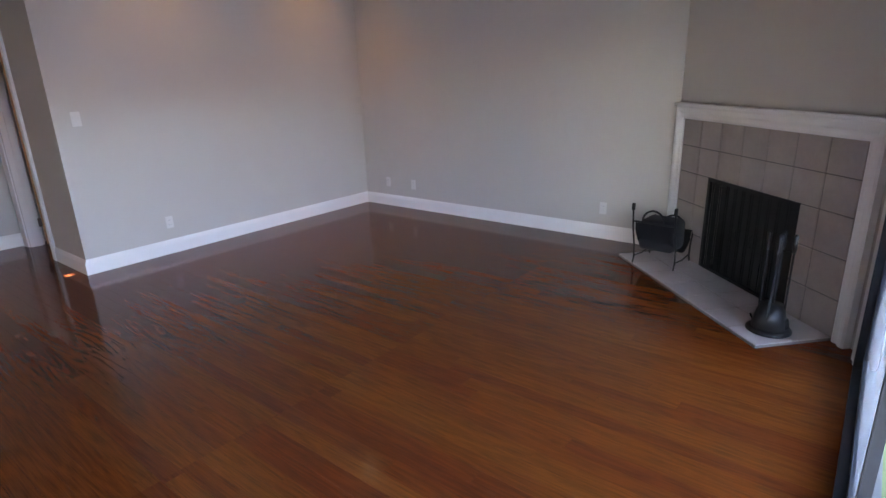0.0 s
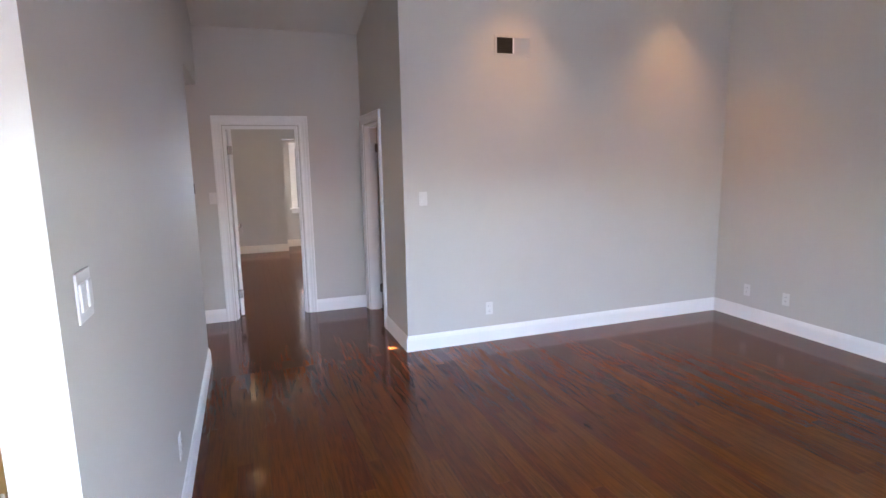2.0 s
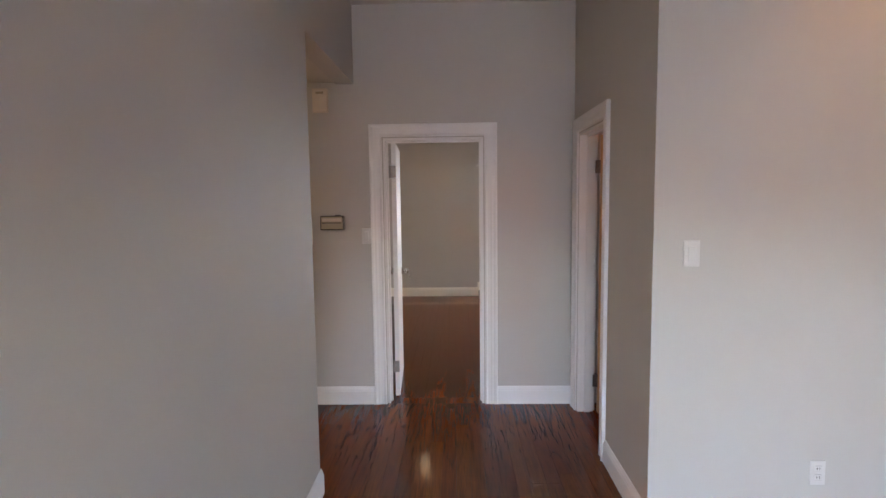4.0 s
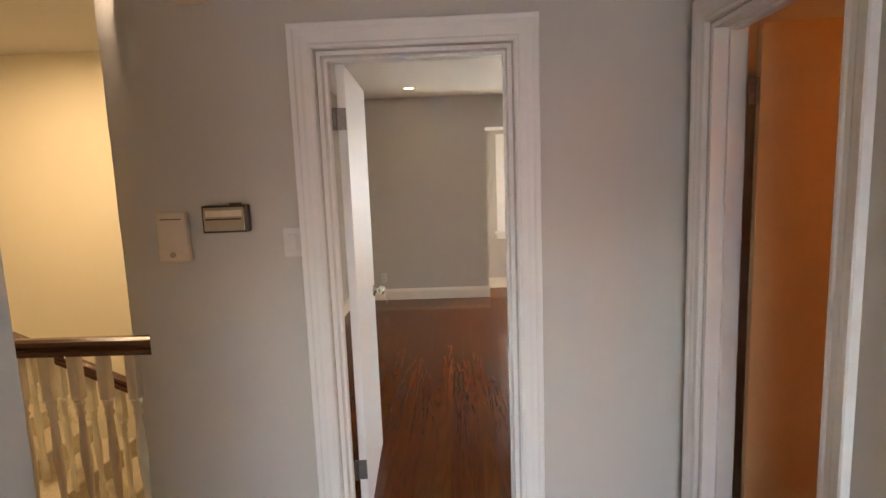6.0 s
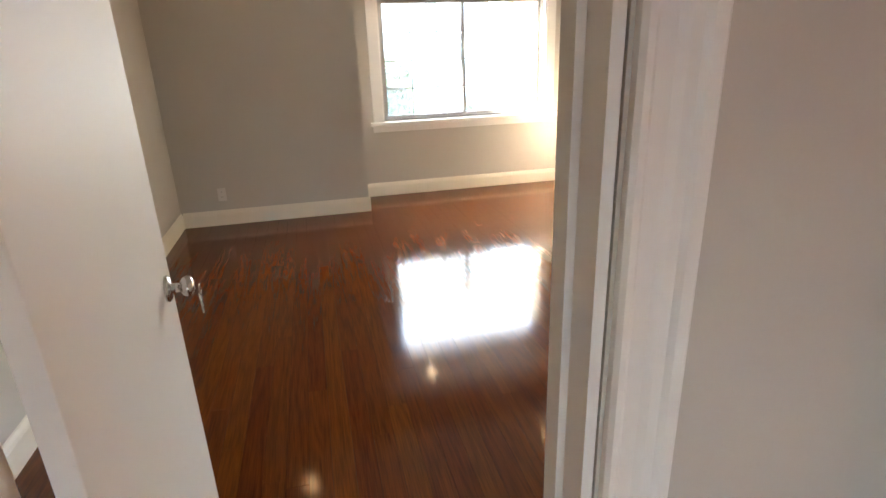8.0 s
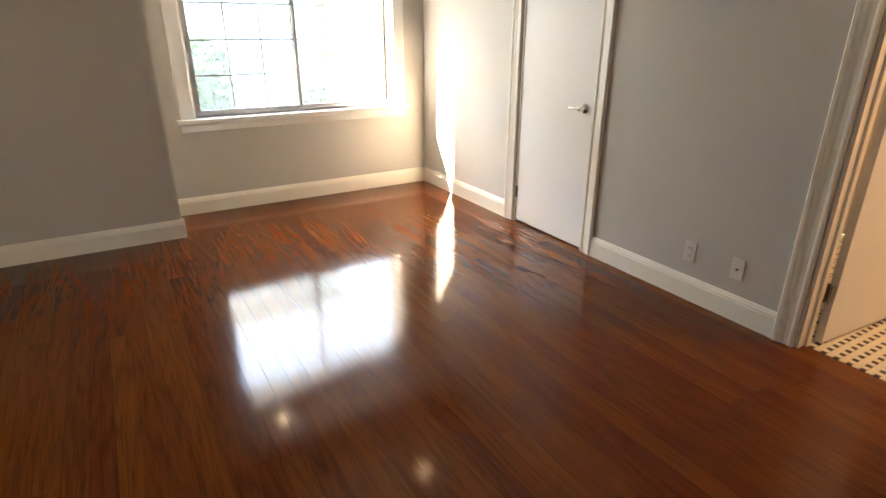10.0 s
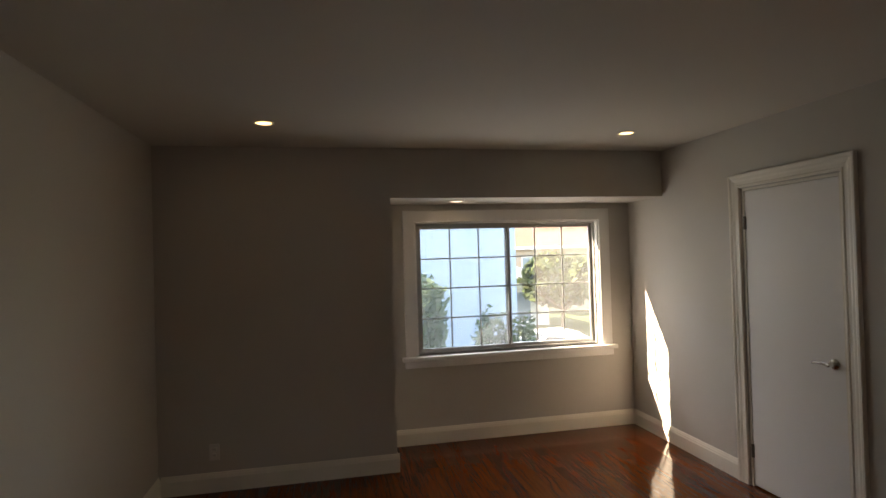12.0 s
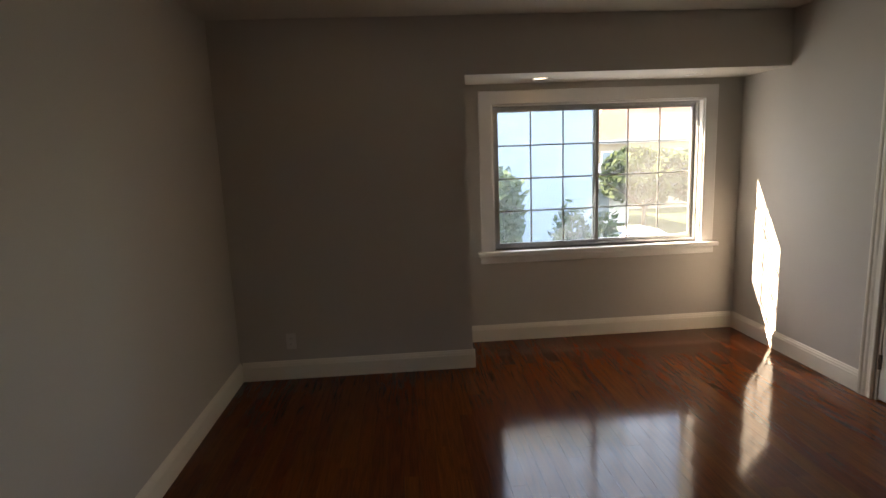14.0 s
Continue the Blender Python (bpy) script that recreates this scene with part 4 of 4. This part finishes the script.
def far_house(name, m, w, dpt, hw, rise, wallm, roofm, label, windows, over=0.5):
    e = empty(name, m, label, "house")
    part("wall", bx(0, w, 0, dpt, 0, hw), wallm, e)
    bm = bmesh.new()
    v = [bm.verts.new(p) for p in ((-over, -over, hw), (w + over, -over, hw), (w + over, dpt + over, hw), (-over, dpt + over, hw), (dpt * 0.35, dpt / 2, hw + rise), (w - dpt * 0.35, dpt / 2, hw + rise))]
    for f in ((0, 1, 5, 4), (1, 2, 5), (2, 3, 4, 5), (3, 0, 4), (3, 2, 1, 0)):
        bm.faces.new([v[k] for k in f])
    part("roof", bm, roofm, e)
    part("fascia", bx(-over, w + over, -over - 0.04, -over, hw - 0.18, hw + 0.03), TRIM, e)
    for x, z, ww, wh in windows:
        q = part("window", sweep([(x, z), (x, z + wh), (x + ww, z + wh), (x + ww, z)], [(0, 0), (0, 0.05), (0.09, 0.05), (0.09, 0)], True), TRIM, e)
        part("pane", bx(x, x + ww, -0.02, 0.01, z, z + wh), WINDK, q)
        part("glazing_bar", bx(x + ww / 2 - 0.02, x + ww / 2 + 0.02, -0.035, -0.019, z, z + wh), TRIM, q)
    return e


far_house("neighbour_house", pose(-9.5, 18, GZ), 13.9, 9, 7.6, 2.0, BLUEST, SLATE, "pale blue stucco two storey house next door",
          [(10.7, 5.1, 0.5, 0.9), (11.0, 3.6, 0.45, 0.8), (6.2, 4.6, 1.2, 1.2), (3.0, 4.6, 1.2, 1.2)])
far_house("terracotta_house", pose(13.5, 46, GZ), 15, 9, 5.0, 2.9, CREAMST, TERRA, "cream house with a terracotta tiled roof across the street",
          [(1.2 + 2.3 * k, 3.1, 1.3, 1.1) for k in range(6)] + [(2.0, 0.6, 2.6, 1.6), (9.0, 0.8, 1.5, 1.3)])
far_house("corner_house", pose(29.5, 44, GZ), 11, 9, 4.6, 3.4, CREAMST, SLATE, "cream house with a dark roof further along the street",
          [(1.0 + 2.4 * k, 2.6, 1.2, 1.2) for k in range(4)])
far_house("garage", pose(9.2, 39, GZ), 4.6, 5, 2.6, 1.3, mat("white_garage_paint", (0.72, 0.72, 0.72), 0.8), SLATE, "small white garage with a slate blue roof", [(1.0, 0.3, 2.4, 1.8)])


def leaf_crown(bm, c, r, n, size, rng):
    """Many small leaf clumps, thick towards an uneven outside."""
    for _ in range(n):
        d = Vector((rng.gauss(0, 1), rng.gauss(0, 1), rng.gauss(0, 1))).normalized()
        lump = 0.75 + 0.35 * noise.noise(d * 2.1 + Vector(c))
        p = Vector(c) + Vector((d.x * r[0], d.y * r[1], d.z * r[2])) * lump * rng.uniform(0.55, 1.0)
        a = Vector((rng.gauss(0, 1), rng.gauss(0, 1), rng.gauss(0, 1))).normalized()
        b = a.orthogonal().normalized()
        s = size * rng.uniform(0.6, 1.5)
        bm.faces.new([bm.verts.new(p + a * s), bm.verts.new(p + b * s * 0.5), bm.verts.new(p - a * s), bm.verts.new(p - b * s * 0.5)])


def tree(name, x, y, h, r, n, size, material, label, seed, category="tree", low=0.35):
    rng = random.Random(seed)
    e = empty(name, pose(x, y, GZ), label, category)
    bm = tube([(0, 0, 0), (0.05, 0.02, h * 0.3), (0.0, 0.08, h * 0.55), (0.05, 0, h * 0.8)], 0.03 * h, 8)
    for k in range(6):
        a = k * 1.05
        tube([(0, 0, h * 0.3 + 0.05 * k), (r * 0.35 * math.cos(a), r * 0.35 * math.sin(a), h * 0.55), (r * 0.7 * math.cos(a), r * 0.7 * math.sin(a), h * 0.72)], 0.012 * h, 6, bm)
    part("trunk", bm, BARK, e)
    bm = bmesh.new()
    for k in range(7):
        a = k * 2.4
        q = r * 0.5 * (k / 6) ** 0.5
        leaf_crown(bm, (q * math.cos(a), q * math.sin(a), h * (low + 0.45) + h * 0.2 * math.sin(k * 1.7)), (r * 0.6, r * 0.6, h * 0.33), n // 7, size, rng)
    part("crown", bm, material, e)
    return e


tree("street_tree", 13.4, 36, 3.6, 2.9, 7000, 0.22, LEAF2, "olive green street tree with a rounded crown", 3)
tree("street_tree", 17.4, 38, 3.1, 2.3, 4500, 0.22, LEAF, "dark green street tree with a rounded crown", 4)
tree("bush", 3.1, 15.2, 3.0, 0.75, 7000, 0.055, LEAF, "loose dark green shrub below the window", 5, "bush", low=0.3)
tree("bush", 2.2, 14.8, 2.45, 0.8, 7000, 0.055, LEAF, "loose dark green shrub below the window", 6, "bush", low=0.25)
tree("bush", 4.1, 16.3, 2.3, 0.8, 7000, 0.055, LEAF, "loose dark green shrub beside the drive", 8, "bush", low=0.25)
# clipped hedge
rng = random.Random(9)
e = empty("clipped_hedge", pose(0, 0, GZ), "tall clipped dark green hedge", "hedge")
bm = bmesh.new()
for _ in range(17000):
    f = rng.random()
    p = Vector((rng.uniform(-3.0, 1.66), rng.uniform(13.0, 14.2), rng.uniform(0.0, 4.12)))
    if f < 0.45:
        p.y = 13.0 + rng.gauss(0, 0.05)
    elif f < 0.65:
        p.z = 4.12 + rng.gauss(0, 0.06)
    elif f < 0.85:
        p.x = 1.66 + rng.gauss(0, 0.05)
    a = Vector((rng.gauss(0, 1), rng.gauss(0, 1), rng.gauss(0, 1))).normalized()
    b = a.orthogonal().normalized()
    bm.faces.new([bm.verts.new(p + a * 0.055), bm.verts.new(p + b * 0.03), bm.verts.new(p - a * 0.055), bm.verts.new(p - b * 0.03)])
part("crown", bm, LEAF, e)
part("hedge_core", bx(-2.9, 1.54, 13.1, 14.1, 0.0, 4.0, bevel=0.1), LEAF, e)


def car(name, m, label):
    e = empty(name, m, label, "car")
    side = [(-2.15, 0.35), (-2.2, 0.62), (-2.05, 0.82), (-1.25, 0.92), (-0.55, 1.36), (0.75, 1.40), (1.45, 1.02), (2.05, 0.92), (2.18, 0.60), (2.12, 0.35)]
    bm = bmesh.new()
    rings = [[bm.verts.new((x, y * (0.84 if z > 1.1 else 1.0), z)) for x, z in side] for y in (-0.86, 0.86)]
    n = len(side)
    for k in range(n):
        bm.faces.new((rings[0][k], rings[0][(k + 1) % n], rings[1][(k + 1) % n], rings[1][k]))
    bm.faces.new(rings[0])
    bm.faces.new(list(reversed(rings[1])))
    bmesh.ops.recalc_face_normals(bm, faces=bm.faces[:])
    bmesh.ops.bevel(bm, geom=bm.edges[:], offset=0.05, segments=2, affect="EDGES")
    part("body", bm, CARW, e, smooth=True)
    for s in (-1, 1):
        bm = bmesh.new()
        v = [bm.verts.new((x, s * y, z)) for x, y, z in ((-1.05, 0.868, 0.98), (-0.5, 0.745, 1.29), (0.68, 0.742, 1.32), (1.25, 0.868, 1.0))]
        bm.faces.new(v)
        bmesh.ops.solidify(bm, geom=bm.faces[:], thickness=0.02)
        part("side_window", bm, CARG, e)
        for x in (-1.35, 1.35):
            wl = part("wheel", lathe([(0.20, -0.10), (0.31, -0.10), (0.33, -0.07), (0.33, 0.07), (0.31, 0.10), (0.20, 0.10)], 22, m=pose(x, s * 0.78, 0.33, 90)), RUBBER, e)
            part("rim", lathe([(0.2, -0.105), (0.2, 0.105)], 18, m=pose(x, s * 0.78, 0.33, 90)), ALU, wl)
    for x, nx, z0, z1 in ((-0.93, -0.62, 0.98, 1.32), (0.82, 1.42, 1.36, 1.04)):
        bm = bmesh.new()
        v = [bm.verts.new(p) for p in ((x - 0.25 if x < 0 else x + 0.02, -0.66, z0), (x - 0.25 if x < 0 else x + 0.02, 0.66, z0), (nx, 0.62, z1 + 0.02), (nx, -0.62, z1 + 0.02))]
        bm.faces.new(v)
        bmesh.ops.solidify(bm, geom=bm.faces[:], thickness=-0.03)
        part("windscreen", bm, CARG, e)
    return e


car("parked_car", pose(9.0, 27.2, GZ + 0.004, 0, 0, 6), "white parked sedan at the kerb")
car("parked_car", pose(13.6, 28.0, GZ + 0.004, 0, 0, 3), "white parked sedan along the street")
tagged(part("brick_pillar", bx(8.0, 9.0, 31.8, 32.6, GZ, GZ + 1.9, bevel=0.04), mat("pink_brick", (0.40, 0.22, 0.18), 0.9, var=0.2, scale=8)), "low pinkish brick pillar by the street", "pillar")
# patio outside the sliding door; unseen dark wall added to block low sky light
BLOCKER = mat("dark_blocker_wood", (0.07, 0.05, 0.04), 0.9, var=0.3, scale=4, spec=0.1)
tagged(part("wall_sky_blocker", bx(-12, 12, -9.15, -9.0, GZ, 2.5), BLOCKER), "plain dark unseen wall added beyond the deck to block sky light", "wall", kind="structure")
tagged(part("patio_deck", bx(-6, 8, -5.5, -1.31, -0.14, -0.03), CONC), "plain grey deck outside the patio door", "deck", kind="structure")

# unseen roof added to keep sky light off the upper living room walls
tagged(part("sky_cutoff_roof", bx(-6, 8, -3.6, -1.26, 2.30, 2.45), CEIL), "plain unseen roof added over the deck to cut sky light", "roof", kind="structure")

# ---- tiles and boards ----
def tile(name, x0, x1, y0, y1, z0, z1, material, parent):
    return part(name, bx(x0, x1, y0, y1, z0, z1, bevel=0.003, seg=1), material, parent)

G = 0.004
us = [0.11 + (1.855 - 0.11) * k / 7 for k in range(8)]
zs = [0.0, 0.247, 0.494, 0.741, 0.955, FT - 0.058]
for j in range(5):
    for k in range(7):
        spans = [(us[k], us[k + 1])]
        if zs[j] < FH - 0.01:
            spans = [q for a, b in spans for q in ((a, min(b, FU0)), (max(a, FU1), b)) if q[1] - q[0] > 0.03]
        for a, b in spans:
            tile("tile", a + G, b - G, -0.009, 0.0, zs[j] + G, zs[j + 1] - G, TILE, fp)
nu, nv = 7, 2
for k in range(nu):
    for j in range(nv):
        a, b = HU0 + (HU1 - HU0) * k / nu, HU0 + (HU1 - HU0) * (k + 1) / nu
        c, dd = -HV + HV * j / nv, -HV + HV * (j + 1) / nv
        tile("tile", a + G, b - G, c + G, dd - G - (0.006 if j else 0), 0.013, 0.021, HEARTH, h)

# bathroom mosaic
bf = tagged(part("floor_bath", bx(BX1 + 0.06, 5.0, BY0, 8.1, -0.06, -0.004), GROUT), "bathroom floor of cream and black mosaic", "floor", kind="structure")
for mt, nm in ((BATHW, "cream_mosaic"), (BATHB, "black_mosaic")):
    bm = bmesh.new()
    pitch = 0.055
    for i in range(33):
        for j in range(36):
            x, y = BX1 + 0.075 + i * pitch, 6.1 + j * pitch
            if mt is BATHB:
                box(bm, x - 0.011, x + 0.011, y - 0.011, y + 0.011, -0.004, 0.0012)
            else:
                box(bm, x + 0.0135, x + pitch - 0.0135, y - 0.0125, y + pitch - 0.015, -0.004, 0.0008)
                box(bm, x - 0.0125, x + 0.0125, y + 0.0135, y + pitch - 0.0135, -0.004, 0.0008)
    tagged(part(nm, bm, mt, bf), kind="stuff")

# oak strip floor, boards along the hall
PW, PT = 0.0826, 0.014
rng = random.Random(21)
lengths = [0.8, 1.1, 1.4, 1.7, 2.1, 2.5]
meshes = {}
def board_mesh(L):
    if L not in meshes:
        bm = bx(-PW / 2 + 0.0004, PW / 2 - 0.0004, 0.0004, L - 0.0004, -PT, 0)
        me = bpy.data.meshes.new("board")
        bm.to_mesh(me)
        bm.free()
        me.materials.append(WOODP)
        meshes[L] = me
    return meshes[L]

# stretches of floor: x range, y range
ZONES = [(-3.2, 4.705, -1.115, 1.09), (LX, 4.705, 1.09, AY), (LX, RX, AY, EY), (-2.78, LX, 4.565, 5.862), (D1[0] + 0.018, D1[1] - 0.018, EY, BY0), (BX0, BX1, BY0, BY1), (0.78, BX1, BY1, WY),
         (RX, 3.0, AY + 0.12, EY), (BX1, BX1 + 0.06, D4[0], D4[1]), (BX1, 3.85, 8.2, 9.9)]
sub = bmesh.new()
for a, b, lo, hi in ZONES:
    box(sub, a, b, lo, hi, -0.06, -PT)
fl = tagged(part("floor", sub, SUBFLOOR), "glossy reddish brown stained oak strip floor", "floor", kind="structure")
rest = bmesh.new()
made = 0
ncols = int(8.2 / PW) + 1
for c in range(ncols):
    x = -3.2 + (c + 0.5) * PW
    y = -1.3 - rng.random() * 1.2
    while y < 11.0:
        L = rng.choice(lengths)
        y0, y1 = y, y + L
        y = y1
        whole = any(a <= x - PW / 2 and x + PW / 2 <= b and lo <= y0 and y1 <= hi for a, b, lo, hi in ZONES)
        near = -0.3 < x < 2.6 and 0.2 < y0 < 9.2
        if whole and near and made < 300:
            ob = new("board", board_mesh(L))
            ob.matrix_basis = pose(x, y0, 0)
            ob.parent = fl
            made += 1
            continue
        for a, b, lo, hi in ZONES:
            s, e2 = max(x - PW / 2 + 0.0004, a), min(x + PW / 2 - 0.0004, b)
            p, q = max(y0 + 0.0004, lo), min(y1 - 0.0004, hi)
            if e2 - s > 0.002 and q - p > 0.002:
                box(rest, s, e2, p, q, -PT, 0)
tagged(part("boards", rest, WOOD, fl), kind="stuff")
